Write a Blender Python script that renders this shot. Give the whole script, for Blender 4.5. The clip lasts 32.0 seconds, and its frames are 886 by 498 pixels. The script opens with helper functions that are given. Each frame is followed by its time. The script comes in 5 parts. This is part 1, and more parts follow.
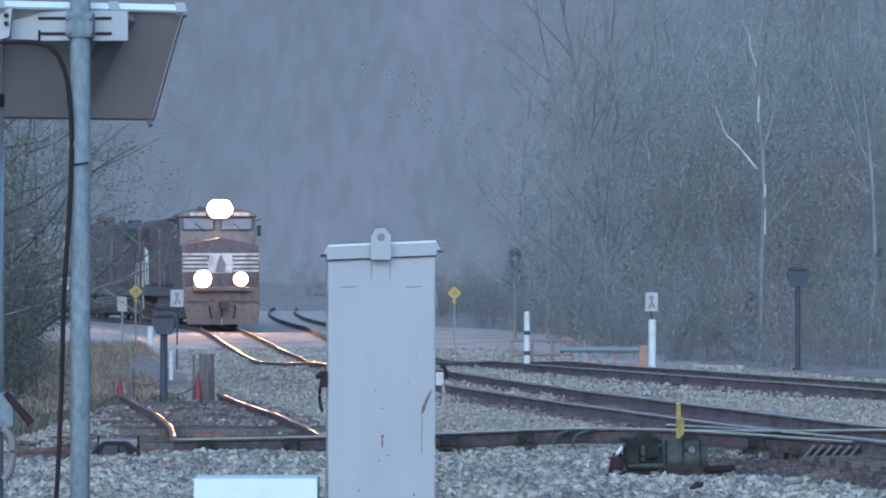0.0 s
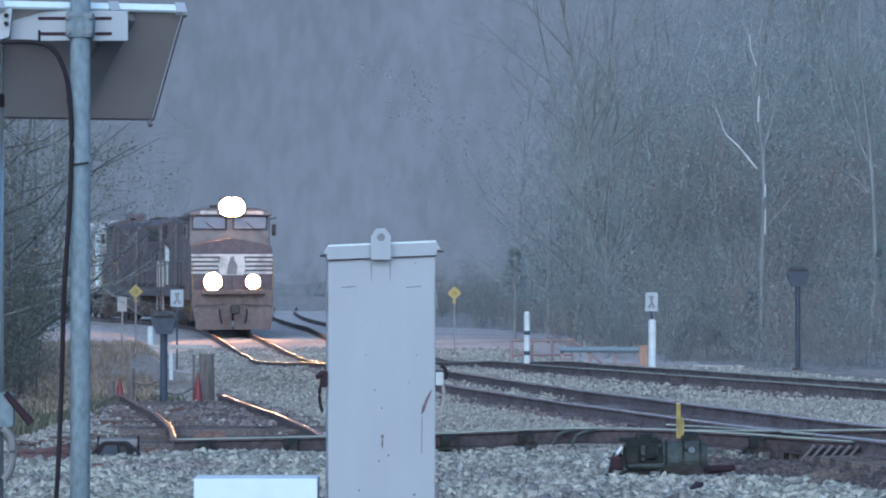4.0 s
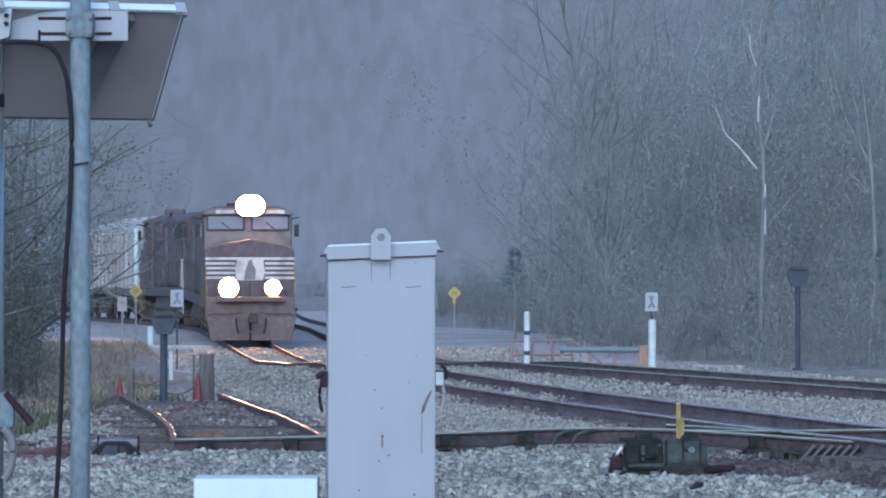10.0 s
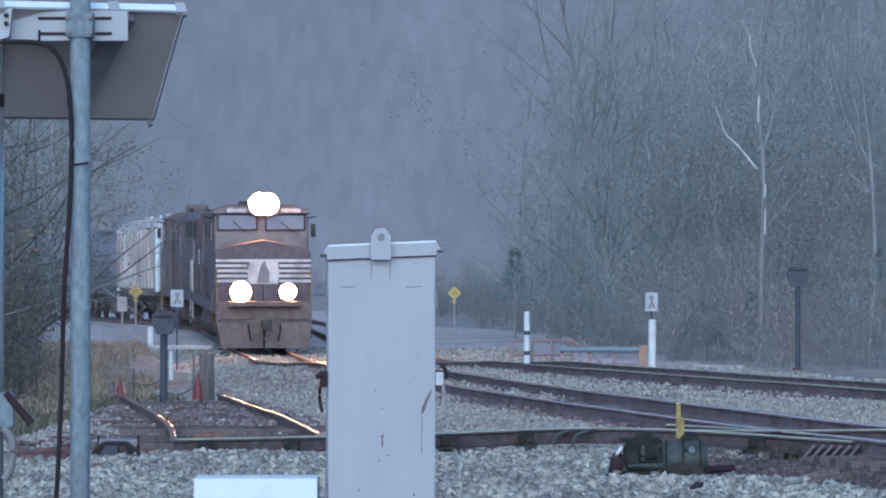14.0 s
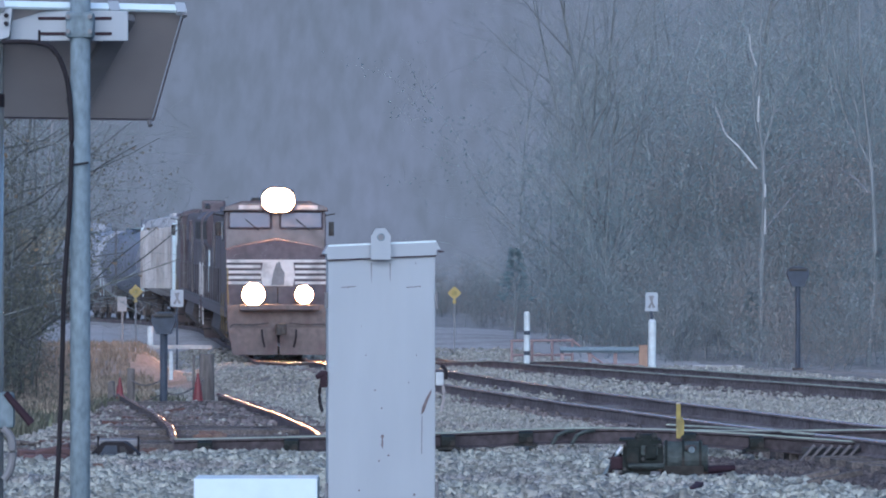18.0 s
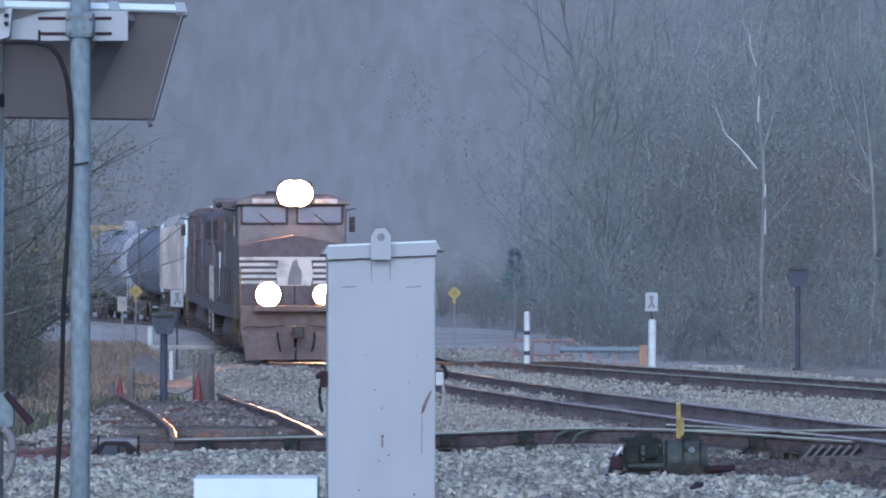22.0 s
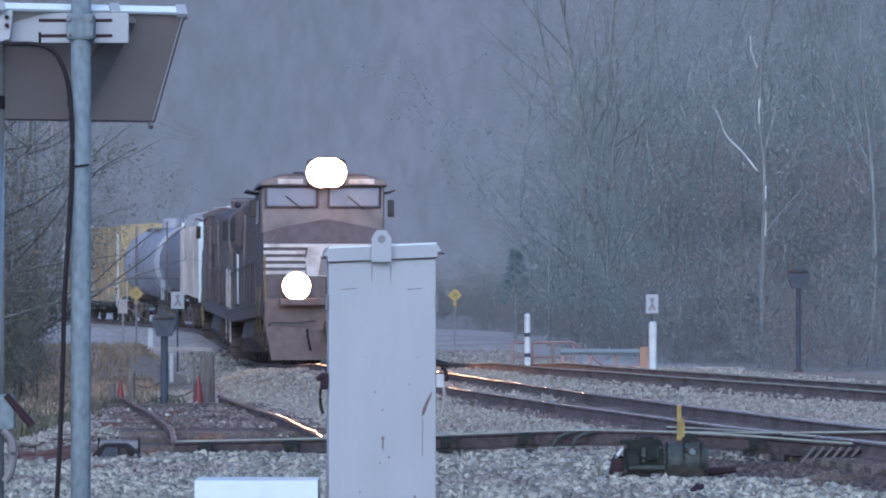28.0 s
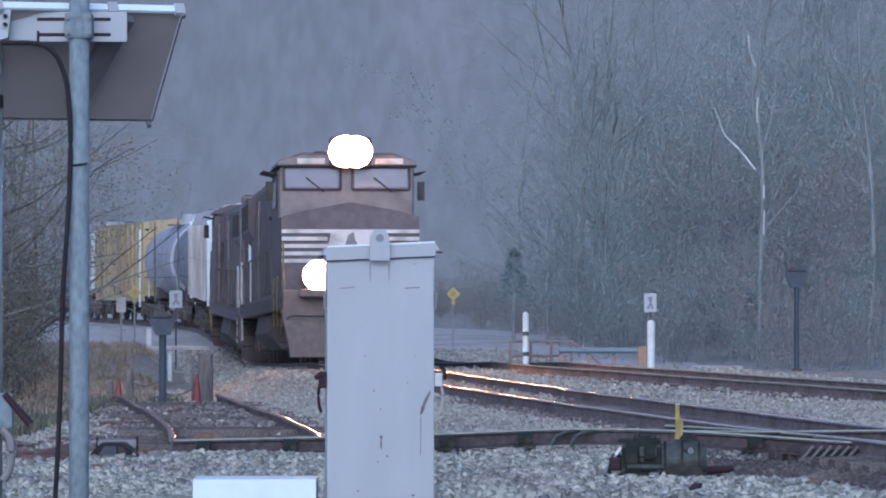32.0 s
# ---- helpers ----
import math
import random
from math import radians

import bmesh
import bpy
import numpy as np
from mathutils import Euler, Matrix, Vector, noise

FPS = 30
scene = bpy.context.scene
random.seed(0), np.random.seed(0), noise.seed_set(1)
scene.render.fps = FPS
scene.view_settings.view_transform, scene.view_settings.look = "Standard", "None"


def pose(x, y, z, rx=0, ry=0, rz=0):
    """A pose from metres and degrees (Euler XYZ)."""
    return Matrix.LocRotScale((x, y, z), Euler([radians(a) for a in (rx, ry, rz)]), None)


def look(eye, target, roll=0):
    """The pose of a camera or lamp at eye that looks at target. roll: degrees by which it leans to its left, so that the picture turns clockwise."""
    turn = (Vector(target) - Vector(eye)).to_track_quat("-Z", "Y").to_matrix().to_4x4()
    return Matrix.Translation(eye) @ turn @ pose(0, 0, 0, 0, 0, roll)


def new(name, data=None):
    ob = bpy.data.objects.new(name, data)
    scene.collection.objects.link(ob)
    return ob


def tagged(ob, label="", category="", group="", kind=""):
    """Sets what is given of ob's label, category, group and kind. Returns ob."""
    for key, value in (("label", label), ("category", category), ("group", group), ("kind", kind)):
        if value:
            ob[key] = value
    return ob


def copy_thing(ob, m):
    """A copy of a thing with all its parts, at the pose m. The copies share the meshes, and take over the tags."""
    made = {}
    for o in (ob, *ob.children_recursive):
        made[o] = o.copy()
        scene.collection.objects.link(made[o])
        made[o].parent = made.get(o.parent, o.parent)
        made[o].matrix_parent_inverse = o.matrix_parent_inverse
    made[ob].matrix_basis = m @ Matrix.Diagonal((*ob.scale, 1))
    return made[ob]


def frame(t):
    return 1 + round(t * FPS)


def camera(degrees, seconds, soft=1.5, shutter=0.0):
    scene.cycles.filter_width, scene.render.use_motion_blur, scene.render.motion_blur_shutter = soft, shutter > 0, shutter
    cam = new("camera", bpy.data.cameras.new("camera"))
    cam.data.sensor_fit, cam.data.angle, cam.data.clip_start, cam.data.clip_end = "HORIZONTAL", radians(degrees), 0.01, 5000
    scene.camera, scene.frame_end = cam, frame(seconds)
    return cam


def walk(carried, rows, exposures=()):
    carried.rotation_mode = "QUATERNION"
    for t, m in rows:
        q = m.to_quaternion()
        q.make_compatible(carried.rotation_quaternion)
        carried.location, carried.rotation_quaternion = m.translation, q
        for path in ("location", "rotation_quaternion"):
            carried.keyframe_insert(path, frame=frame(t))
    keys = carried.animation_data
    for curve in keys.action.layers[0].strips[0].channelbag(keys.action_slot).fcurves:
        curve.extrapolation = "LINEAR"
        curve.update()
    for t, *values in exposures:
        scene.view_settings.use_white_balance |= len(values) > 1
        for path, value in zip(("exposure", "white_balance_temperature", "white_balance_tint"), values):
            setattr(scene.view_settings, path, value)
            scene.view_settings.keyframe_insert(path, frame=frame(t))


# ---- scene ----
# A long lens on a tripod beside the tracks; the ground here is z = 0 and the view runs along +y.
EYE = (0.0, 0.0, 1.75)
cam = camera(12.5, 32.0, soft=2.0)


def aim(dx=0.0, dy=0.0):
    """The tripod head's pose, nudged by hundredths of a degree to the right (dx) and up (dy)."""
    return pose(*EYE, 90.392 + dy * 0.01, 0, -dx * 0.01)


CAM_ROWS = [(0, aim()), (24, aim()), (25.5, aim()), (26.5, aim(-0.4, 2.0)), (27.5, aim(-0.4, 3.6)), (28, aim(-0.8, 2.8)),
            (28.5, aim()), (29, aim(0, 1.1)), (29.5, aim()), (30, aim(0, 0.5)), (31, aim()), (31.5, aim()), (32, aim(1.6, 1.2))]
walk(cam, CAM_ROWS, exposures=((0, 0.58, 4800, 6), (13, 0.57, 4870, 10), (32, 0.54, 4985, 16)))

# ---- light: an overcast winter dusk ----
world = bpy.data.worlds.new("overcast_sky")
world.use_nodes = True
scene.world = world
wn = world.node_tree.nodes
sky = wn.new("ShaderNodeTexSky")
sky.sky_type = "NISHITA"
sky.sun_disc = False
sky.sun_elevation, sky.sun_rotation = radians(32), radians(200)
sky.air_density, sky.dust_density = 1.0, 2.0
wn["Background"].inputs["Strength"].default_value = 0.10
world.node_tree.links.new(sky.outputs[0], wn["Background"].inputs["Color"])
sun = new("sun", bpy.data.lights.new("sun", "SUN"))
sun.data.energy, sun.data.angle, sun.data.color = 0.8, radians(40), (1.0, 0.95, 0.9)
sun.matrix_world = look((20, -60, 60), (0, 60, 0))

# ---- materials ----
def mat(name, color, rough=0.8, metal=0.0, vary=0.25, grain=6.0, stain=0.6, stain_color=None, bump=0.0, island=0.0, obrand=0.0, stretch=(1, 1, 1), coat=0.0):
    """Base colour with fine grain, broad stains and optional relief, at real size."""
    m = bpy.data.materials.new(name)
    m.use_nodes = True
    n, l = m.node_tree.nodes, m.node_tree.links
    b = n["Principled BSDF"]
    b.inputs["Roughness"].default_value, b.inputs["Metallic"].default_value = rough, metal
    b.inputs["Coat Weight"].default_value = coat
    tc = n.new("ShaderNodeTexCoord")
    mp = n.new("ShaderNodeMapping")
    mp.inputs["Scale"].default_value = stretch
    l.new(tc.outputs["Object"], mp.inputs["Vector"])
    fine, broad = n.new("ShaderNodeTexNoise"), n.new("ShaderNodeTexNoise")
    for t, s, d in ((fine, grain, 6.0), (broad, stain, 3.0)):
        t.inputs["Scale"].default_value, t.inputs["Detail"].default_value = s, d
        l.new(mp.outputs[0], t.inputs["Vector"])
    r1 = n.new("ShaderNodeMapRange")
    r1.inputs["From Min"].default_value, r1.inputs["From Max"].default_value = 0.3, 0.7
    r1.inputs["To Min"].default_value, r1.inputs["To Max"].default_value = 1 - vary, 1 + vary
    l.new(fine.outputs["Fac"], r1.inputs["Value"])
    mix = n.new("ShaderNodeMix")
    mix.data_type = "RGBA"
    sc = stain_color or tuple(c * 0.6 for c in color)
    mix.inputs[6].default_value, mix.inputs[7].default_value = (*color, 1), (*sc, 1)
    r2 = n.new("ShaderNodeMapRange")
    r2.inputs["From Min"].default_value, r2.inputs["From Max"].default_value = 0.48, 0.68
    l.new(broad.outputs["Fac"], r2.inputs["Value"])
    l.new(r2.outputs[0], mix.inputs[0])
    mul = n.new("ShaderNodeVectorMath")
    mul.operation = "SCALE"
    l.new(mix.outputs[2], mul.inputs[0])
    value = r1.outputs[0]
    for source, amount in ((("ShaderNodeNewGeometry", "Random Per Island"), island), (("ShaderNodeObjectInfo", "Random"), obrand)):
        if amount:
            g = n.new(source[0])
            r = n.new("ShaderNodeMapRange")
            r.inputs["To Min"].default_value, r.inputs["To Max"].default_value = 1 - amount, 1 + amount
            l.new(g.outputs[source[1]], r.inputs["Value"])
            k = n.new("ShaderNodeMath")
            k.operation = "MULTIPLY"
            l.new(value, k.inputs[0]), l.new(r.outputs[0], k.inputs[1])
            value = k.outputs[0]
    l.new(value, mul.inputs["Scale"])
    l.new(mul.outputs[0], b.inputs["Base Color"])
    if bump:
        bp = n.new("ShaderNodeBump")
        bp.inputs["Strength"].default_value, bp.inputs["Distance"].default_value = 0.6, bump
        l.new(fine.outputs["Fac"], bp.inputs["Height"])
        l.new(bp.outputs[0], b.inputs["Normal"])
    return m


def lamp_mat(name, color, strength):
    m = bpy.data.materials.new(name)
    m.use_nodes = True
    b = m.node_tree.nodes["Principled BSDF"]
    b.inputs["Base Color"].default_value = (0.8, 0.8, 0.8, 1)
    b.inputs["Emission Color"].default_value, b.inputs["Emission Strength"].default_value = (*color, 1), strength
    return m


M = {}
M["ground"] = mat("earth_and_gravel", (0.29, 0.265, 0.23), 0.95, vary=0.4, grain=9, stain=0.25, stain_color=(0.23, 0.20, 0.15))
M["ballast_bed"] = mat("ballast_bed", (0.10, 0.085, 0.082), 0.95, vary=0.5, grain=16, stain=0.4)
M["fines"] = mat("crushed_stone_fines", (0.22, 0.205, 0.185), 0.95, vary=0.35, grain=14, stain=0.4, stain_color=(0.18, 0.16, 0.145))
M["stone"] = mat("limestone_ballast", (0.345, 0.35, 0.295), 0.9, vary=0.22, grain=25, stain=0.5, stain_color=(0.27, 0.25, 0.23), island=0.5)
M["pale_stone"] = mat("dusty_limestone_ballast", (0.34, 0.335, 0.285), 0.95, vary=0.15, grain=25, stain=0.5, stain_color=(0.30, 0.28, 0.25), island=0.28)
# Haze over the farther rails is put into this paler, purplish web.
M["rail_side"] = mat("rusty_hazed_rail_web", (0.175, 0.155, 0.158), 0.8, vary=0.35, grain=14, stain=1.2, stain_color=(0.125, 0.108, 0.108))
M["rail_dull"] = mat("dull_rail_head", (0.31, 0.34, 0.285), 0.7, vary=0.2, grain=4, stain=0.8, stain_color=(0.26, 0.27, 0.25), bump=0.004)
# Warm red of the headlight glints is put into both rusty head colours.
M["rail_top"] = mat("worn_rusty_glint_rail_head", (0.64, 0.41, 0.33), 0.17, metal=0.7, vary=0.3, grain=5, stain=0.8, stain_color=(0.48, 0.27, 0.20), bump=0.008)
M["rail_rust_glint"] = mat("red_glint_rusted_rail_head", (0.78, 0.33, 0.24), 0.17, metal=1.0, vary=0.3, grain=5, stain=0.8, stain_color=(0.58, 0.19, 0.12), bump=0.008)
M["tie"] = mat("weathered_timber", (0.115, 0.10, 0.09), 0.9, vary=0.4, grain=9, stain=1.0, obrand=0.3, stretch=(4, 1, 4))
M["iron"] = mat("dark_iron", (0.06, 0.06, 0.058), 0.55, metal=0.3, vary=0.3, grain=10, stain=3, stain_color=(0.07, 0.05, 0.04))
M["rust"] = mat("rusted_steel", (0.12, 0.065, 0.052), 0.85, vary=0.35, grain=12, stain=2)
M["green_iron"] = mat("oily_green_grey_iron", (0.022, 0.027, 0.025), 0.65, metal=0.0, vary=0.3, grain=14, stain=4, stain_color=(0.05, 0.045, 0.04))
M["white_case"] = mat("aged_white_enamel", (0.37, 0.407, 0.437), 0.5, vary=0.05, grain=5, stain=1.4, stain_color=(0.345, 0.383, 0.415), stretch=(1.3, 1.3, 0.3))
M["white"] = mat("white_paint", (0.70, 0.82, 0.84), 0.5, vary=0.05, grain=8, stain=2, stain_color=(0.68, 0.76, 0.78))
M["galv"] = mat("galvanised_steel", (0.20, 0.25, 0.275), 0.8, metal=0.0, vary=0.22, grain=60, stain=9, stain_color=(0.18, 0.225, 0.25), stretch=(1, 1, 0.5))
M["alu"] = mat("bright_aluminium", (0.85, 0.88, 0.9), 0.4, metal=0.5, vary=0.05, grain=20, stain=3)
M["backsheet"] = mat("grey_panel_backsheet", (0.37, 0.345, 0.33), 0.7, vary=0.05, grain=6, stain=2, stain_color=(0.375, 0.35, 0.335))
M["strut"] = mat("dull_strut_steel", (0.22, 0.22, 0.225), 0.6, metal=0.3, vary=0.12, grain=12)
M["rubber"] = mat("black_rubber", (0.025, 0.022, 0.025), 0.6, vary=0.15, grain=20)
M["grime"] = mat("rust_streak", (0.16, 0.13, 0.13), 0.8, vary=0.3, grain=40)
# Haze over the engines is put into this lifted, purplish black.
M["loco_black"] = mat("haze_lifted_black_enamel", (0.085, 0.064, 0.075), 0.45, vary=0.25, grain=5, stain=0.8, stain_color=(0.10, 0.082, 0.085), coat=0.05)
# Running gear is lightened for the same haze.
M["loco_under"] = mat("dusty_hazed_running_gear", (0.10, 0.088, 0.085), 0.85, vary=0.3, grain=8, stain=1.5, stain_color=(0.11, 0.09, 0.075))
# Ditch-light glow and haze are put into the plow's pale warm brown.
M["plow"] = mat("glow_warmed_plow_paint", (0.15, 0.125, 0.115), 0.8, vary=0.2, grain=6, stain=1.5, stain_color=(0.12, 0.09, 0.085))
M["loco_white"] = mat("off_white_stripe", (0.60, 0.58, 0.56), 0.5, vary=0.08, grain=9, stain=2)
M["cream"] = mat("cream_cab_paint", (0.20, 0.18, 0.175), 0.5, vary=0.1, grain=8, stain=2)
M["yellow_rail"] = mat("yellow_handrail", (0.22, 0.17, 0.075), 0.6, vary=0.2, grain=9)
# Reflected sky is put into the pale blue-grey of the windshields.
M["glass"] = mat("sky_pale_cab_glass", (0.22, 0.25, 0.31), 0.12, vary=0.05, grain=3)
M["headlight"] = lamp_mat("headlight_glow", (1.0, 0.38, 0.11), 310.0)
M["ditch"] = lamp_mat("ditch_light_glow", (1.0, 0.40, 0.12), 140.0)
# Haze over the rear cars is partly put into these lighter, low-contrast paints.
M["hop_white"] = mat("dirty_white_hopper", (0.52, 0.51, 0.50), 0.7, vary=0.15, grain=5, stain=0.7, stain_color=(0.30, 0.27, 0.25), stretch=(1, 1, 0.3))
M["hop_grey"] = mat("grey_hopper_steel", (0.36, 0.37, 0.39), 0.7, vary=0.15, grain=5, stain=0.7, stretch=(1, 1, 0.3))
M["box_yellow"] = mat("muted_yellow_boxcar", (0.42, 0.34, 0.19), 0.7, vary=0.15, grain=5, stain=0.7, stain_color=(0.30, 0.22, 0.13), stretch=(1, 1, 0.3))
M["tank_pale"] = mat("pale_tank_paint", (0.36, 0.38, 0.43), 0.55, vary=0.15, grain=5, stain=0.7, stain_color=(0.25, 0.26, 0.3), stretch=(1, 1, 0.3))
M["tank_black"] = mat("dull_blue_grey_tank", (0.19, 0.205, 0.25), 0.5, vary=0.2, grain=5, stain=0.7)
# Distance haze is put into the far wood's pale bark and twig tones.
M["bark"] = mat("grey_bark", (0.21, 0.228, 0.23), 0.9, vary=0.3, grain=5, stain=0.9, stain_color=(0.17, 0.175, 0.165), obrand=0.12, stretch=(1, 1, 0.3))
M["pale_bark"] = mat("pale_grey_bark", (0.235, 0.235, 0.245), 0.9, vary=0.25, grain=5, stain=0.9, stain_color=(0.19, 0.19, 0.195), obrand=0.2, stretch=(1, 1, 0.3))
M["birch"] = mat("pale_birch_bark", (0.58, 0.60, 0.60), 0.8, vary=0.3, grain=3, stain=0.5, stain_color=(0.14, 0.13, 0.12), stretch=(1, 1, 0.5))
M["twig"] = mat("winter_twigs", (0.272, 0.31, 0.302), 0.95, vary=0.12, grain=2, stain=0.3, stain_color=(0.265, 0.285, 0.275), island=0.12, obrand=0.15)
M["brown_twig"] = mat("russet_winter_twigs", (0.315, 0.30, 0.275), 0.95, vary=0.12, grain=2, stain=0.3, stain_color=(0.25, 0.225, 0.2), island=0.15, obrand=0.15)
M["dry_leaf"] = mat("dry_brown_leaf", (0.19, 0.14, 0.085), 0.9, vary=0.3, grain=3, island=0.4)
# Far-wood leaves also carry the haze in their pale colours.
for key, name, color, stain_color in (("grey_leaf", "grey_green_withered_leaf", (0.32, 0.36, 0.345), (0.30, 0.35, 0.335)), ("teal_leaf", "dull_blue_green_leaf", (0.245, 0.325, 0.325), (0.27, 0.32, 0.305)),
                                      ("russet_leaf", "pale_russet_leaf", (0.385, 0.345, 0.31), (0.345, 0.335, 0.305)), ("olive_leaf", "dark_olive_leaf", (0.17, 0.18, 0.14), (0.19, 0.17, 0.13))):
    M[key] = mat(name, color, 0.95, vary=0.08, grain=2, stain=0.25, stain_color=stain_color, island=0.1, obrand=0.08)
    nodes, links = M[key].node_tree.nodes, M[key].node_tree.links
    thin, both = nodes.new("ShaderNodeBsdfTranslucent"), nodes.new("ShaderNodeMixShader")
    both.inputs[0].default_value = 0.5
    links.new(nodes["Principled BSDF"].inputs["Base Color"].links[0].from_socket, thin.inputs["Color"])
    links.new(nodes["Principled BSDF"].outputs[0], both.inputs[1]), links.new(thin.outputs[0], both.inputs[2])
    links.new(both.outputs[0], nodes["Material Output"].inputs["Surface"])
M["grass"] = mat("dead_straw_grass", (0.35, 0.29, 0.22), 0.95, vary=0.3, grain=3, stain=0.5, stain_color=(0.30, 0.25, 0.18), island=0.35)
# Woodland floor paled towards the backdrop: haze put into the litter colour.
M["litter"] = mat("hazed_leaf_litter", (0.29, 0.28, 0.255), 0.95, vary=0.4, grain=3, stain=0.08, stain_color=(0.25, 0.25, 0.23))
# Red greyed down: the haze before the fence is put into its paint.
M["red"] = mat("hazed_red_paint", (0.31, 0.225, 0.215), 0.6, vary=0.15, grain=8)
M["cone_red"] = mat("red_orange_plastic", (0.16, 0.03, 0.034), 0.5, vary=0.1, grain=9)
M["orange"] = mat("orange_paint", (0.34, 0.22, 0.15), 0.6, vary=0.12, grain=8)
# Sign yellow is dulled for the same haze.
M["yellow"] = mat("sign_yellow", (0.42, 0.32, 0.10), 0.5, vary=0.08, grain=8)
M["machine_yellow"] = mat("chipped_yellow_paint", (0.30, 0.24, 0.06), 0.55, vary=0.2, grain=14, stain=6, stain_color=(0.2, 0.17, 0.07))
M["wood"] = mat("silvered_post_timber", (0.15, 0.135, 0.125), 0.9, vary=0.35, grain=7, stain=2, stretch=(3, 3, 0.5))
M["concrete"] = mat("pale_concrete", (0.42, 0.41, 0.39), 0.9, vary=0.12, grain=7, stain=0.8)
M["road"] = mat("gravel_road", (0.46, 0.45, 0.43), 0.95, vary=0.25, grain=4, stain=0.3, stain_color=(0.36, 0.34, 0.31))
M["post_dark"] = mat("black_painted_post", (0.042, 0.055, 0.078), 0.6, vary=0.2, grain=10)
M["side_glass"] = mat("dark_side_glass", (0.05, 0.055, 0.065), 0.15, vary=0.05, grain=3)
M["rail_grey"] = mat("grimy_grey_rail", (0.13, 0.12, 0.12), 0.6, vary=0.2, grain=9)
M["dirt"] = mat("brown_fouled_ballast", (0.10, 0.085, 0.082), 0.95, vary=0.25, grain=20, stain=0.7, stain_color=(0.12, 0.10, 0.085), island=0.45)
M["pale_dirt"] = mat("dusty_fouled_ballast", (0.19, 0.165, 0.155), 0.95, vary=0.25, grain=20, stain=0.7, stain_color=(0.15, 0.12, 0.105), island=0.45)
M["latch"] = mat("dark_maroon_bolt", (0.036, 0.02, 0.027), 0.6, vary=0.2, grain=30)
# Darker than the wood's twigs, for the brush at the left.
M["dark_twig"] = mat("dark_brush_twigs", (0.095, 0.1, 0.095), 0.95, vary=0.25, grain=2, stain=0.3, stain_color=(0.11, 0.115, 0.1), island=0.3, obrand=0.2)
# A darker web tone for the near switch rails.
M["switch_web"] = mat("dark_switch_rail", (0.08, 0.068, 0.072), 0.8, vary=0.35, grain=14, stain=1.2, stain_color=(0.055, 0.048, 0.05))
M["verge"] = mat("dull_green_grass", (0.125, 0.125, 0.095), 0.95, vary=0.3, grain=3, stain=0.5, stain_color=(0.12, 0.13, 0.085), island=0.35)
M["glossy_mast"] = mat("polished_zinc_mast", (0.33, 0.36, 0.36), 0.14, metal=0.6, vary=0.1, grain=12)
M["housing"] = mat("worn_grey_green_casting", (0.065, 0.08, 0.076), 0.6, vary=0.3, grain=14, stain=4, stain_color=(0.03, 0.034, 0.033))
M["dark_bark"] = mat("near_black_bark", (0.055, 0.053, 0.053), 0.9, vary=0.3, grain=5, stain=0.9, stretch=(1, 1, 0.3))
M["red_wood"] = mat("reddish_old_timber", (0.13, 0.08, 0.078), 0.9, vary=0.35, grain=9, stain=2, stretch=(1, 4, 4))
M["orange_rust"] = mat("flaking_orange_rust", (0.17, 0.105, 0.08), 0.95, vary=0.4, grain=16, stain=5, stain_color=(0.17, 0.12, 0.085), bump=0.01)
M["post_white"] = mat("weathered_white_post", (0.62, 0.68, 0.68), 0.7, vary=0.1, grain=9, stain=3, stain_color=(0.50, 0.54, 0.54))
M["sign_white"] = mat("weathered_sign_white", (0.50, 0.54, 0.55), 0.6, vary=0.08, grain=12, stain=4, stain_color=(0.42, 0.45, 0.46))
M["ink"] = mat("black_sign_ink", (0.03, 0.03, 0.03), 0.6, vary=0.1, grain=10)
for key, gloss in (("green_iron", 0.1), ("housing", 0.2), ("rubber", 0.15), ("galv", 0.1), ("rail_side", 0.1), ("switch_web", 0.2), ("rail_dull", 0.0), ("latch", 0.2), ("iron", 0.2)):
    M[key].node_tree.nodes["Principled BSDF"].inputs["Specular IOR Level"].default_value = gloss


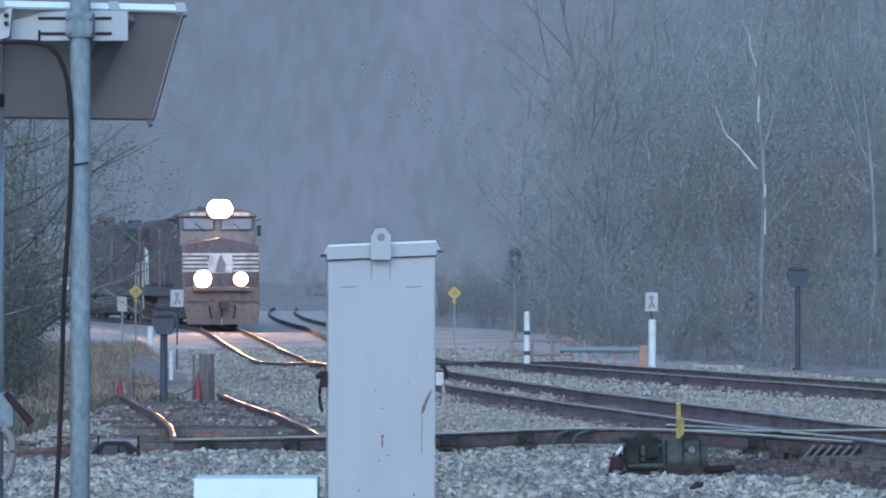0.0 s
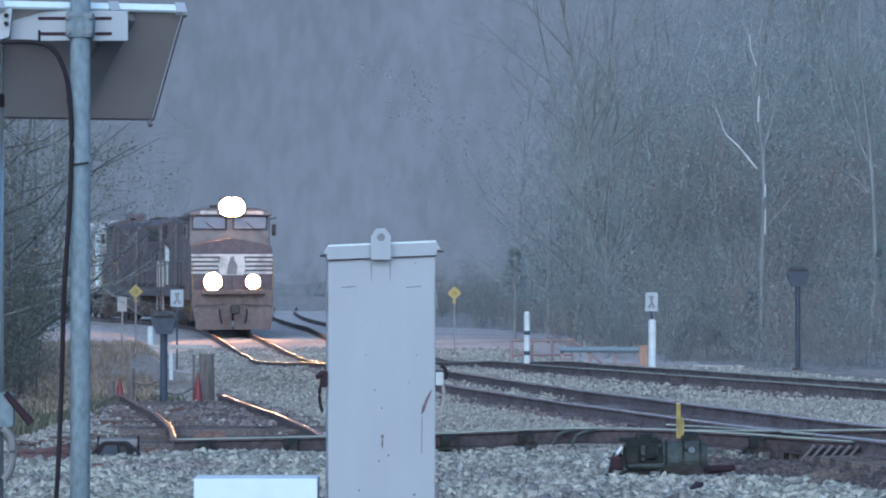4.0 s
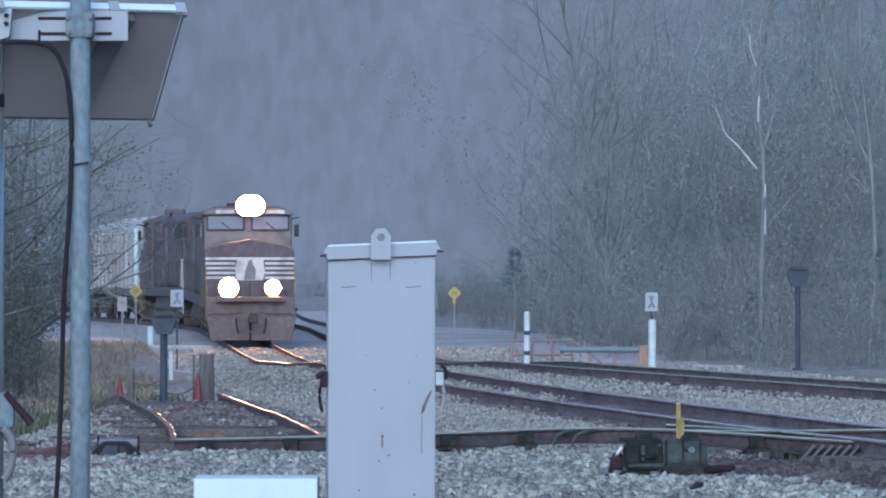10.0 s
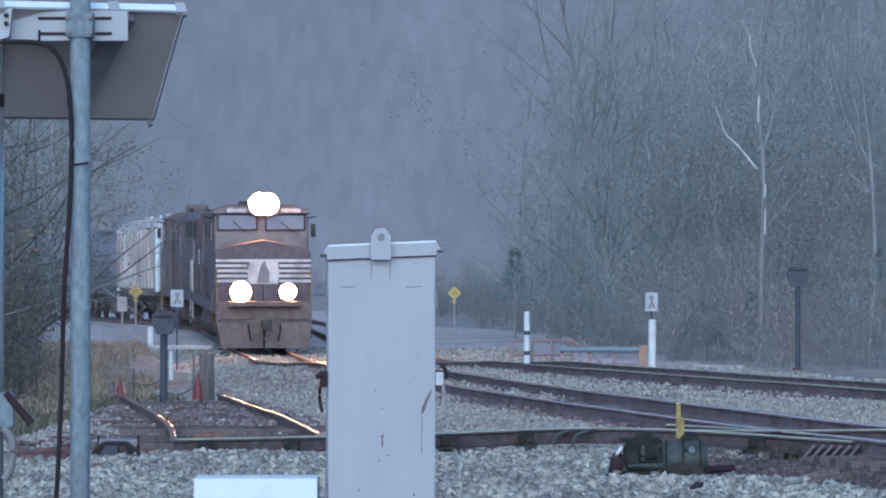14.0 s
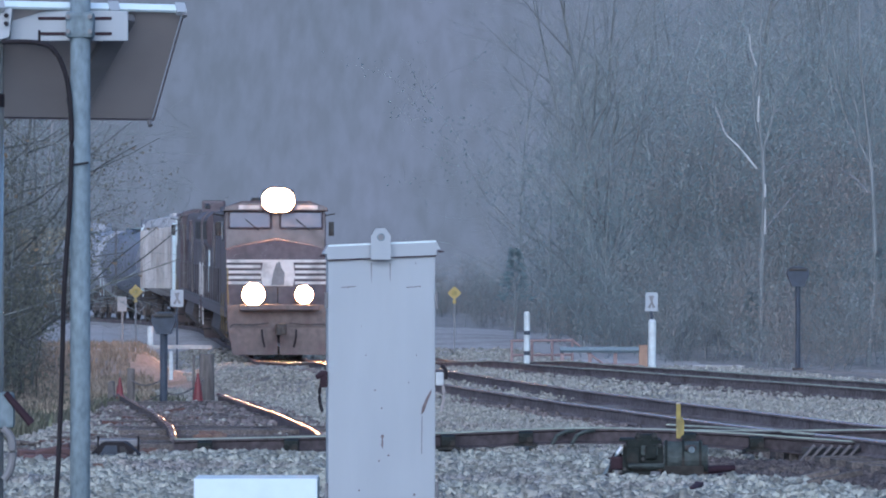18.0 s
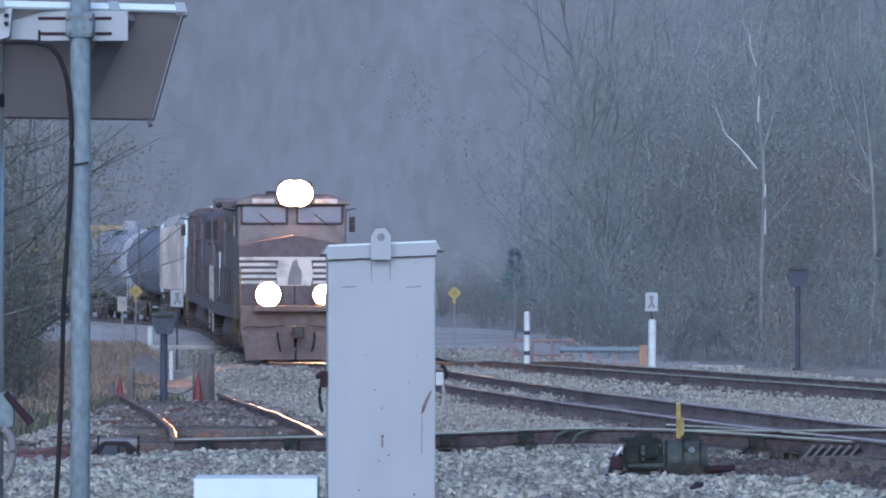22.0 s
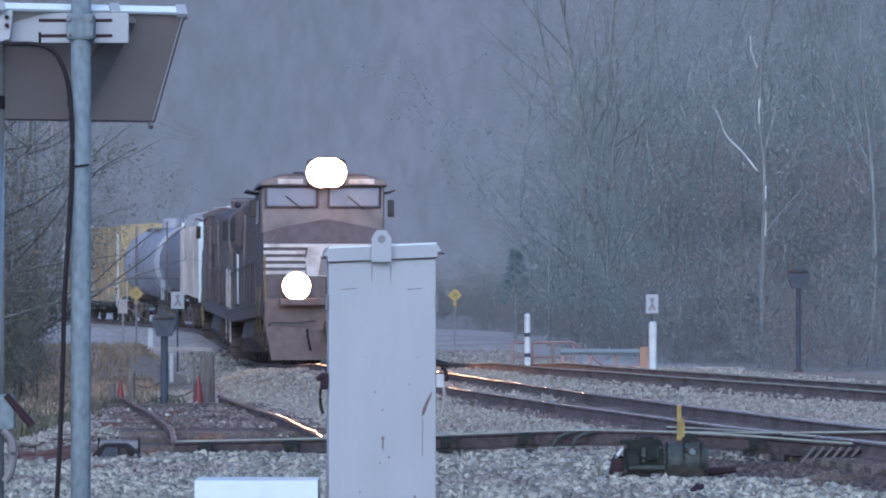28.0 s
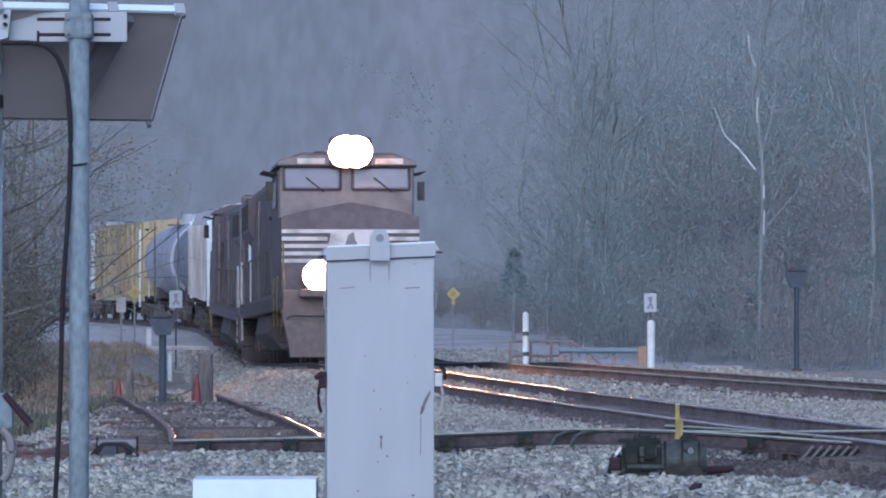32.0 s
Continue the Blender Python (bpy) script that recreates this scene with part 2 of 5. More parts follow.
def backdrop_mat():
    """The far wooded hillside, glowing: its mist is put into the emission colour."""
    m = bpy.data.materials.new("mist_glow_far_hillside")
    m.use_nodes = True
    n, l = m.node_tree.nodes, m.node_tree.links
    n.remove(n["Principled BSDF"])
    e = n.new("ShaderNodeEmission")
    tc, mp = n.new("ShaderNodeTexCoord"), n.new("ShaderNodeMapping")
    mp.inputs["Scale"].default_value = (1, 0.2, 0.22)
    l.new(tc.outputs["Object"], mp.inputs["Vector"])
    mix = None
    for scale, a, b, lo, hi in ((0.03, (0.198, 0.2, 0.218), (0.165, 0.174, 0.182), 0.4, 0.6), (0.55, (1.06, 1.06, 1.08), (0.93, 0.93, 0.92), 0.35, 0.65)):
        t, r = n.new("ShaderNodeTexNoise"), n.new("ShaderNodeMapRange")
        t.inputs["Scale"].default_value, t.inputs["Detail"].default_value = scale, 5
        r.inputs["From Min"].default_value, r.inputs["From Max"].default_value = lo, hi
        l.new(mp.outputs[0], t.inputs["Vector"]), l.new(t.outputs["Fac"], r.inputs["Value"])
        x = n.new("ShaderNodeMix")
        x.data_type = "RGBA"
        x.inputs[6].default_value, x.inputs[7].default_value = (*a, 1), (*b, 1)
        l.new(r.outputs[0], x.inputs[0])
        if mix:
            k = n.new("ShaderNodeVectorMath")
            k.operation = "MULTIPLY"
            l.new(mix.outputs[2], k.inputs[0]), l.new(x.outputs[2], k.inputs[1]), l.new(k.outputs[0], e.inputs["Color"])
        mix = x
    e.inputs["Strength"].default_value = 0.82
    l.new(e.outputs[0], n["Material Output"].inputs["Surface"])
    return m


# ---- mesh helpers ----
def finish(bm, name, material):
    me = bpy.data.meshes.new(name)
    bm.normal_update()
    bm.to_mesh(me)
    bm.free()
    for m in material if isinstance(material, (list, tuple)) else (material,):
        me.materials.append(m)
    return me


def part(name, bm, material, parent, label="", at=None):
    ob = new(name, finish(bm, name, material))
    ob.parent = parent
    if at is not None:
        ob.matrix_basis = at
    if label:
        tagged(ob, label)
    return ob


def thing(name, at, label, category, group="", kind=""):
    ob = new(name)
    ob.empty_display_size = 0.2
    ob.matrix_basis = at
    return tagged(ob, label, category, group, kind)


def box(x, y, z, sx, sy, sz, bev=0.0, bm=None, m=None):
    bm = bm or bmesh.new()
    g = bmesh.ops.create_cube(bm, size=1)["verts"]
    bmesh.ops.scale(bm, vec=(sx, sy, sz), verts=g)
    if bev:
        edges = list({e for v in g for e in v.link_edges})
        out = bmesh.ops.bevel(bm, geom=edges, offset=bev, segments=2, affect="EDGES", profile=0.6)
        g = list({v for f in out["faces"] for v in f.verts} | {v for v in g if v.is_valid})
    if m:
        bmesh.ops.transform(bm, matrix=m, verts=g)
    bmesh.ops.translate(bm, vec=(x, y, z), verts=g)
    return bm


def rod(p, q, r, r2=None, seg=10, bm=None):
    bm = bm or bmesh.new()
    p, q = Vector(p), Vector(q)
    d = q - p
    m = Matrix.Translation((p + q) / 2) @ d.to_track_quat("Z", "Y").to_matrix().to_4x4()
    bmesh.ops.create_cone(bm, cap_ends=True, segments=seg, radius1=r, radius2=r if r2 is None else r2, depth=d.length, matrix=m)
    return bm


def pipe(points, r, seg=8, bm=None):
    """A bent round bar along smooth points."""
    bm = bm or bmesh.new()
    pts = [Vector(p) for p in points]
    rings = []
    for i, p in enumerate(pts):
        d = (pts[min(i + 1, len(pts) - 1)] - pts[max(i - 1, 0)]).normalized()
        q = d.to_track_quat("Z", "Y")
        rings.append([bm.verts.new(p + q @ Vector((math.cos(a) * r, math.sin(a) * r, 0))) for a in (2 * math.pi * k / seg for k in range(seg))])
    for a, b in zip(rings, rings[1:]):
        for k in range(seg):
            bm.faces.new((a[k], a[(k + 1) % seg], b[(k + 1) % seg], b[k]))
    bm.faces.new(rings[0][::-1]), bm.faces.new(rings[-1])
    return bm


def prism(outline, depth, axis="x", bm=None, at=(0, 0, 0)):
    """A flat outline given in the two other axes, drawn out along one axis about its middle."""
    bm = bm or bmesh.new()
    def vert(a, b, c):
        v = {"x": (c, a, b), "y": (a, c, b), "z": (a, b, c)}[axis]
        return bm.verts.new((v[0] + at[0], v[1] + at[1], v[2] + at[2]))
    lo = [vert(a, b, -depth / 2) for a, b in outline]
    hi = [vert(a, b, depth / 2) for a, b in outline]
    k = len(outline)
    faces = [bm.faces.new(lo[::-1]), bm.faces.new(hi)]
    faces += [bm.faces.new((lo[i], lo[(i + 1) % k], hi[(i + 1) % k], hi[i])) for i in range(k)]
    bmesh.ops.recalc_face_normals(bm, faces=faces)
    return bm


def smooth_line(points, n=8):
    """A smooth line through a few points."""
    pts = [Vector(p) for p in points]
    pts = [2 * pts[0] - pts[1]] + pts + [2 * pts[-1] - pts[-2]]
    out = []
    for a, b, c, d in zip(pts, pts[1:], pts[2:], pts[3:]):
        for k in range(n):
            t = k / n
            out.append(0.5 * (2 * b + (c - a) * t + (2 * a - 5 * b + 4 * c - d) * t * t + (3 * b - a - 3 * c + d) * t ** 3))
    return out + [pts[-2]]

# ---- the lie of the land and of the tracks ----
def step(a):
    a = min(1.0, max(0.0, a))
    return a * a * (3 - 2 * a)


BED_Y = (0, 30, 40, 45, 53, 64, 75, 88, 100, 115, 128, 140, 158, 200, 300)
BED_Z = (-0.02, -0.02, -0.02, -0.06, -0.085, -0.12, -0.16, -0.27, -0.55, -0.82, -0.76, -0.62, -0.40, -0.45, -0.45)
RAIL_H = 0.17
SLOPE = math.atan(0.0935)


def main_line():
    """Centre of the main track as steps of 0.5 m from the far end to the near end."""
    def run(sign, bend_y, radius, length):
        x, y, a, out = -1.93, 87.3, SLOPE, []
        for _ in range(int(length / 0.5)):
            x, y = x - sign * math.sin(a) * 0.5, y + sign * math.cos(a) * 0.5
            if (y > bend_y) if sign > 0 else (y < bend_y):
                a += 0.5 / radius
            elif sign > 0 and y > 126.0:
                a += 0.5 / 2200.0
            out.append((x, y))
        return out
    far = run(1, 155.0, 290.0, 330)
    near = run(-1, 85.0, 430.0, 75)
    return far[::-1] + [(-1.93, 87.3)] + near, len(far)


MAIN, MAIN_ZERO = main_line()
MAIN_XY = np.array(MAIN)


def main_x(y):
    return float(np.interp(y, MAIN_XY[::-1, 1], MAIN_XY[::-1, 0])) if y < 300 else -60.0


def siding_x(y):
    return -1.9 - 0.07 * (y - 40) - 0.0018 * (y - 40) ** 2


def ground_z(x, y):
    bed = float(np.interp(y, BED_Y, BED_Z))
    left = main_x(min(y, 200)) - x
    z = bed - 0.46 * step((left - 1.7) / 2.0) * step((y - 57) / 16)
    z -= 0.35 * step((left - 6.3) / 4) * step((y - 58) / 16)
    z -= 0.4 * step((-4.5 - x) / 1.5) * step((y - 40) / 6) * step((75 - y) / 20)
    z -= 0.10 * step((x - 2.0) / 1.5) * step((45 - y) / 3) * step((y - 33) / 5)
    lot = step((left - 2.6) / 1.6) * step((y - 104) / 12)
    z += (-0.28 - z) * lot
    z += 1.2 * step((left - 14) / 25) * step((y - 50) / 40)
    z -= 0.1 * step((-left - 9.5) / 3) * step((y - 44) / 20)
    start = 262 - 122 * step((x - 4) / 18) + 70 * step((-x - 25) / 40)
    rise = max(0.0, y - start)
    z += min(1.6, rise * 0.025) * (0.85 + 0.15 * math.sin(x * 0.02 + y * 0.013))
    if rise > 0:
        z += 0.8 * noise.noise(Vector((x * 0.05, y * 0.05, 0)))
    return z + 0.03 * noise.noise(Vector((x * 0.6, y * 0.6, 2)))


def sheet(name, xs, ys, zfun, material):
    verts = [(x, y, zfun(x, y)) for y in ys for x in xs]
    w = len(xs)
    faces = [(j * w + i, j * w + i + 1, (j + 1) * w + i + 1, (j + 1) * w + i) for j in range(len(ys) - 1) for i in range(w - 1)]
    me = bpy.data.meshes.new(name)
    me.from_pydata(verts, [], faces)
    for p in me.polygons:
        p.use_smooth = True
    for m in material:
        me.materials.append(m)
    return new(name, me)


xs = np.concatenate([np.linspace(-900, -120, 14), np.linspace(-110, -32, 14), np.linspace(-30, 30, 101), np.linspace(32, 110, 14), np.linspace(120, 900, 14)])
ys = np.concatenate([np.linspace(-200, -5, 8), np.linspace(0, 30, 8), np.linspace(31, 130, 120), np.linspace(133, 300, 50), np.linspace(310, 1200, 30)])
ground = tagged(sheet("ground", xs.tolist(), ys.tolist(), ground_z, (M["ballast_bed"], M["ground"], M["litter"], M["road"], M["fines"])),
                "gravelly ground rising to a wooded winter hillside", "ground", kind="structure")
for p in ground.data.polygons:
    c = p.center
    left = main_x(min(c.y, 200)) - c.x
    p.material_index = 3 if (2.6 < left < 13 and 114 < c.y < 250) or (-13 < left < 2.7 and 92 < c.y < 260) else 2 if c.y > 135 and (c.x > 4 or c.y > 250) or left > 12 or left < -12 else (0 if -9.5 < left < (2.2 if c.y > 62 else 6.6) and c.y < 260 or c.y < 46 else 1)
    if p.material_index == 0 and c.y > 44 and abs(c.x - siding_x(c.y)) > 1.3:
        p.material_index = 4


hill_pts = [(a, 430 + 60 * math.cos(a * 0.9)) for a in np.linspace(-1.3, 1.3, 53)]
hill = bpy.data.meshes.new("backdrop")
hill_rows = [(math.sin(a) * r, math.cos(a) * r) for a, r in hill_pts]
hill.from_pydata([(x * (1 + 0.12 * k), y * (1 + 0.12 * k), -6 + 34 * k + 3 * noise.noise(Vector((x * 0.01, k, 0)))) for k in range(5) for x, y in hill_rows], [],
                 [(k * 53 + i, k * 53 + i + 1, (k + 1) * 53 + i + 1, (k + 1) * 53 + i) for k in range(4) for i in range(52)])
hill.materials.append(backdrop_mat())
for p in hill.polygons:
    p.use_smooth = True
tagged(new("backdrop", hill), "far wooded hillside, blue-grey mist in its glow colour", "hillside", kind="structure")


def rail_mesh(name, line, web="rail_side", head="rail_top"):
    """A flat-bottomed rail drawn along points at rail-foot level."""
    prof = ((-0.07, 0), (0.07, 0), (0.07, 0.012), (0.012, 0.03), (0.012, 0.125), (0.036, 0.135), (0.036, 0.155), (0.032, RAIL_H - 0.007), (0.022, RAIL_H - 0.002), (0.01, RAIL_H), (-0.01, RAIL_H), (-0.022, RAIL_H - 0.002), (-0.032, RAIL_H - 0.007), (-0.036, 0.155), (-0.036, 0.135), (-0.012, 0.125), (-0.012, 0.03), (-0.07, 0.012))
    verts, faces, mats, k = [], [], [], len(prof)
    pts = [Vector(p) for p in line]
    for i, p in enumerate(pts):
        d = pts[min(i + 1, len(pts) - 1)] - pts[max(i - 1, 0)]
        s = Vector((d.y, -d.x, 0)).normalized()
        verts += [tuple(p + s * a + Vector((0, 0, b))) for a, b in prof]
    for i in range(len(pts) - 1):
        for j in range(k):
            faces.append((i * k + j, i * k + (j + 1) % k, (i + 1) * k + (j + 1) % k, (i + 1) * k + j))
            mats.append(1 if 6 <= j <= 12 else 0)
    faces += [tuple(range(k)), tuple(range(len(verts) - k, len(verts)))[::-1]]
    me = bpy.data.meshes.new(name)
    me.from_pydata(verts, [], faces)
    me.materials.append(M[web]), me.materials.append(M[head])
    for p, i in zip(me.polygons, mats + [0, 0]):
        p.material_index = i
        p.use_smooth = i == 1
    return me


def offset_line(line, d):
    pts = [Vector((*p, 0)) for p in line]
    out = []
    for i, p in enumerate(pts):
        t = pts[min(i + 1, len(pts) - 1)] - pts[max(i - 1, 0)]
        s = Vector((-t.y, t.x, 0)).normalized()
        out.append(p + s * d)
    return out


def bed_z(y):
    return float(np.interp(y, BED_Y, BED_Z)) + 0.005


tie_mesh = finish(box(0, 0, 0, 2.6, 0.23, 0.16, 0.012), "tie", M["tie"])


def track(name, line, zfun, label, ties, sunk=False, head="rail_top"):
    t = thing(name, pose(0, 0, 0), label, "railway track", "railway tracks", "structure")
    for side in (0.7525, -0.7525):
        wob = [(p.x + 0.006 * math.sin(p.y * 0.9 + side), p.y, zfun(p.x, p.y) + 0.006 * noise.noise(Vector((p.x, p.y * 0.35, side)))) for p in offset_line(line, side)]
        r = new("rail", rail_mesh("rail", wob, "rail_side", head))
        r.parent = t
    for i in range(ties):
        k = i * 0.53 / 0.5
        j = int(k)
        if j + 1 >= len(line):
            break
        a, b = Vector((*line[-1 - j], 0)), Vector((*line[-2 - j], 0))
        p, d = a.lerp(b, k - j), b - a
        ob = new("tie", tie_mesh)
        ob.parent = t
        ob.matrix_basis = pose(p.x, p.y, zfun(p.x, p.y) - 0.078 + random.uniform(-0.012, 0.008) + (random.choice((0.02, 0.06, 0.085, 0.10)) if sunk else 0.0), 0, 0, math.degrees(math.atan2(-d.x, d.y)) + random.uniform(-1, 1))
    return t


near_y = [p for p in MAIN if p[1] > 30]
main_track = track("main_track", near_y, lambda x, y: bed_z(y), "rusty steel rails of the main track on timber ties", 130)

far_second = [(2.02 - 0.0935 * (y - 87.3) + 0.00027 * max(0, y - 140) ** 2, y) for y in np.arange(270, 87, -0.5)]
second = far_second + [(p.x + 2.0 * step((84 - p.y) / 30), p.y) for p in offset_line(near_y, 4.0) if p.y < 86.6]
second_track = track("second_track", second, lambda x, y: bed_z(y) + 0.02, "rusty steel rails of a second track curving away", 100, False, "rail_dull")

# The siding comes straight at the viewer, lower than the main track, and stops at the crossing rail.
def siding_z(x, y):
    return float(np.interp(y, (38, 40, 48, 56, 59), (-0.02, -0.02, -0.10, -0.175, -0.17)))


siding = [(siding_x(y), y) for y in np.arange(60.6, 40.3, -0.5)]
siding_track = track("siding_track", siding, siding_z, "old worn siding rails half sunk in ballast", 38, True, "rail_rust_glint")

# The near crossing rail with its switch parts.
crossing = thing("crossing_rail", pose(0, 0, 0), "brown steel switch rail with bolted braces on pale ballast", "railway track", "railway tracks", "structure")


def cross_line(points):
    return [(p.x, p.y, p.z) for p in smooth_line(points, 10)]


C_LINE = ((-2.66, 40.0, -0.02), (-1.2, 40.3, 0.0), (0.0, 40.9, 0.01), (1.4, 41.3, 0.045), (2.7, 41.0, 0.02), (4.4, 40.0, -0.06), (7.0, 37.6, -0.1))
for head, line in (("rail_dull", C_LINE), ("rail_dull", ((2.2, 41.35, 0.03), (3.2, 42.0, -0.01), (4.7, 42.6, -0.02), (7.5, 43.5, -0.03))),
                   ("rail_dull", ((2.5, 44.8, -0.05), (3.1, 43.2, -0.03), (3.9, 41.4, -0.03), (4.6, 40.4, -0.07)))):
    r = new("rail", rail_mesh("rail", cross_line(line), "switch_web", head))
    r.parent = crossing
brace_bm = lambda: prism(((-0.10, 0), (0.09, 0), (0.06, 0.08), (0.04, 0.15), (-0.06, 0.13)), 0.14, "x", box(0, -0.02, 0.01, 0.24, 0.24, 0.025, 0.004, rod((-0.04, -0.13, 0.07), (-0.04, -0.06, 0.07), 0.03, seg=8, bm=rod((0.04, -0.13, 0.07), (0.04, -0.06, 0.07), 0.03, seg=8))))
for bx in (-2.35, -1.5, 0.05, 0.84, 2.49, 3.15):
    bp = min(cross_line(C_LINE), key=lambda p: abs(p[0] - bx))
    part("rail_brace", brace_bm(), M["green_iron"], crossing, at=pose(bx, bp[1] - 0.12, bp[2], 0, 0, random.uniform(-6, 6)))
for bx in (1.22, 1.42):
    bp = min(cross_line(C_LINE), key=lambda p: abs(p[0] - bx))
    part("curved_clip", pipe([(0.12, 0.02, 0.14), (0.03, -0.03, 0.13), (-0.06, -0.05, 0.09), (-0.11, -0.06, 0.0)], 0.022), M["housing"], crossing, at=pose(bx, bp[1] - 0.09, bp[2]))
for i in range(6):
    bx = 3.60 + i * 0.085
    part("slanted_plate", box(0, 0, 0, 0.022, 0.06, 0.25, 0.004, m=pose(0, 0, 0, 0, 42, 0)), M["rail_grey"], crossing, at=pose(bx, 40.1 - i * 0.03, -0.01))
# Near-black panel added behind the slanted plates to darken their gaps.
part("plate_backing", box(0, 0, 0, 0.66, 0.03, 0.15, 0.01), M["ink"], crossing, "near-black panel behind the slanted plates", at=pose(3.88, 40.12, -0.02, 0, 0, -20))
part("base_plate", box(3.9, 40.05, -0.11, 0.85, 0.3, 0.05, 0.01), M["rust"], crossing)

# ---- ballast stones: countless, so one object for each stretch ----
def stones(name, spots, size, detail, label, material="stone"):
    tmp = bmesh.new()
    bmesh.ops.create_cube(tmp, size=1.5)
    bmesh.ops.triangulate(tmp, faces=tmp.faces)
    tmp.verts.index_update()
    bv = np.array([v.co[:] for v in tmp.verts])
    bf = np.array([[v.index for v in f.verts] for f in tmp.faces])
    tmp.free()
    n = len(spots)
    rng = np.random.default_rng(5)
    sz = size * rng.uniform(0.55, 1.35, (n, 1, 1)) * rng.uniform(0.6, 1.15, (n, 1, 3))
    v = bv[None] * (1 + rng.uniform(-0.42, 0.32, (n, len(bv), 1))) * sz
    for ax, (i, j) in enumerate(((1, 2), (0, 2), (0, 1))):
        a = rng.uniform(0, 6.28, (n, 1)) 
        c, s = np.cos(a), np.sin(a)
        vi, vj = v[:, :, i].copy(), v[:, :, j].copy()
        v[:, :, i], v[:, :, j] = vi * c - vj * s, vi * s + vj * c
    v += np.array(spots)[:, None, :]
    f = bf[None] + (np.arange(n) * len(bv))[:, None, None]
    me = bpy.data.meshes.new(name)
    v, f = v.reshape(-1, 3), f.reshape(-1, 3)
    me.vertices.add(len(v))
    me.vertices.foreach_set("co", v.ravel())
    me.loops.add(f.size)
    me.loops.foreach_set("vertex_index", f.ravel().astype(np.int32))
    me.polygons.add(len(f))
    me.polygons.foreach_set("loop_start", np.arange(0, f.size, 3, dtype=np.int32))
    me.update(calc_edges=True)
    me.materials.append(M[material])
    return tagged(new(name, me), label, "ballast", kind="stuff")


def scatter(n, x0, x1, y0, y1, keep, lift=0.0, seed=1):
    rng = random.Random(seed)
    out = []
    while len(out) < n:
        x, y = rng.uniform(x0, x1), rng.uniform(y0, y1)
        if keep(x, y):
            out.append((x, y, ground_z(x, y) + rng.uniform(-0.025, 0.028) + lift))
    return out


def in_view(x, y):
    return abs(x) < y * 0.118


def fouled(x, y):
    """Brown dirt by the switch plates."""
    return x > 1.9 + 0.8 * noise.noise(Vector((x, y, 3))) and y > 36.4 - 2.0 * max(0, x - 2.4) - 2.0 * max(0, x - 3.1) + noise.noise(Vector((x * 0.8, y, 8)))


def near_keep(x, y):
    """Pale loose ballast in front of the crossing rail, heaped against it."""
    return in_view(x, y) and not (x < -2.0 and y > 41.5) and not fouled(x, y) and not (abs(x - 1.9) < 0.6 and 35.3 < y < 36.2)


stones("ballast_front", scatter(23000, -5, 5, 31, 40.0, near_keep, 0.0, 1), 0.04, 1, "pale grey limestone ballast heaped before the rails")
stones("ballast_middle", scatter(21000, -5.5, 7, 40.6, 60, lambda x, y: in_view(x, y) and abs(x - main_x(y)) > 1.3 and not (-1.25 < x - siding_x(y) < 0.95 or x < -5.0), 0.0, 2), 0.027, 1, "loose pale ballast between the tracks", "pale_stone")
stones("ballast_far", scatter(16000, -9, 9, 60, 90, lambda x, y: in_view(x, y) and -1.2 - 5.6 < x - main_x(y) < 8.5, 0.0, 3), 0.038, 1, "ballast mound beside the main track", "pale_stone")
stones("ballast_shoulder", scatter(7000, -14, 6, 90, 135, lambda x, y: in_view(x, y) and -3 < x - main_x(y) < 9, 0.0, 4), 0.07, 1, "pale ballast along the sagging main track", "pale_stone")
stones("fouled_ballast", scatter(5600, -6.5, 0, 40.5, 59.5, lambda x, y: -1.5 + 0.5 * noise.noise(Vector((x, y * 0.5, 4))) < x - siding_x(y) < 1.2 and abs(abs(x - siding_x(y)) - 0.7525) > 0.09, 0.0, 6), 0.035, 1, "brown dirt-fouled ballast between the siding rails", "pale_dirt")

stones("siding_ballast", scatter(800, -6.5, 0, 40.5, 60, lambda x, y: -1.7 < x - siding_x(y) < 1.2 and abs(abs(x - siding_x(y)) - 0.7525) > 0.1 and noise.noise(Vector((x * 1.1, y * 0.9, 9))) > 0.05, 0.0, 16), 0.034, 1, "pale stones spilled over the siding ties")


def kerb():
    t = thing("kerb", pose(-7.6, 116.8, -0.30), "pale concrete kerb at the edge of a gravel lot", "kerb")
    part("kerb_stone", box(0, 0, 0.02, 1.85, 0.15, 0.12, 0.015), M["concrete"], t)


kerb()


def grass(name, spots, height, label, material="grass"):
    r = random.Random(9)
    v, f = [], []
    for x, y, z in spots:
        for _ in range(4):
            a, h, l = r.uniform(0, 6.28), height * r.uniform(0.5, 1.2), r.uniform(0.1, 0.6)
            ca, sa, w = math.cos(a), math.sin(a), 0.012
            b = len(v)
            v += [(x - sa * w, y + ca * w, z - 0.02), (x + sa * w, y - ca * w, z - 0.02), (x + ca * h * l * 0.4 + sa * w * 0.7, y + sa * h * l * 0.4 - ca * w * 0.7, z + h * 0.6),
                  (x + ca * h * l * 0.4 - sa * w * 0.7, y + sa * h * l * 0.4 + ca * w * 0.7, z + h * 0.6), (x + ca * h * l, y + sa * h * l, z + h * (1 - 0.3 * l))]
            f += [(b, b + 1, b + 2, b + 3), (b + 3, b + 2, b + 4)]
    me = bpy.data.meshes.new(name)
    me.from_pydata(v, [], f)
    me.materials.append(M[material])
    return tagged(new(name, me), label, "grass", kind="stuff")


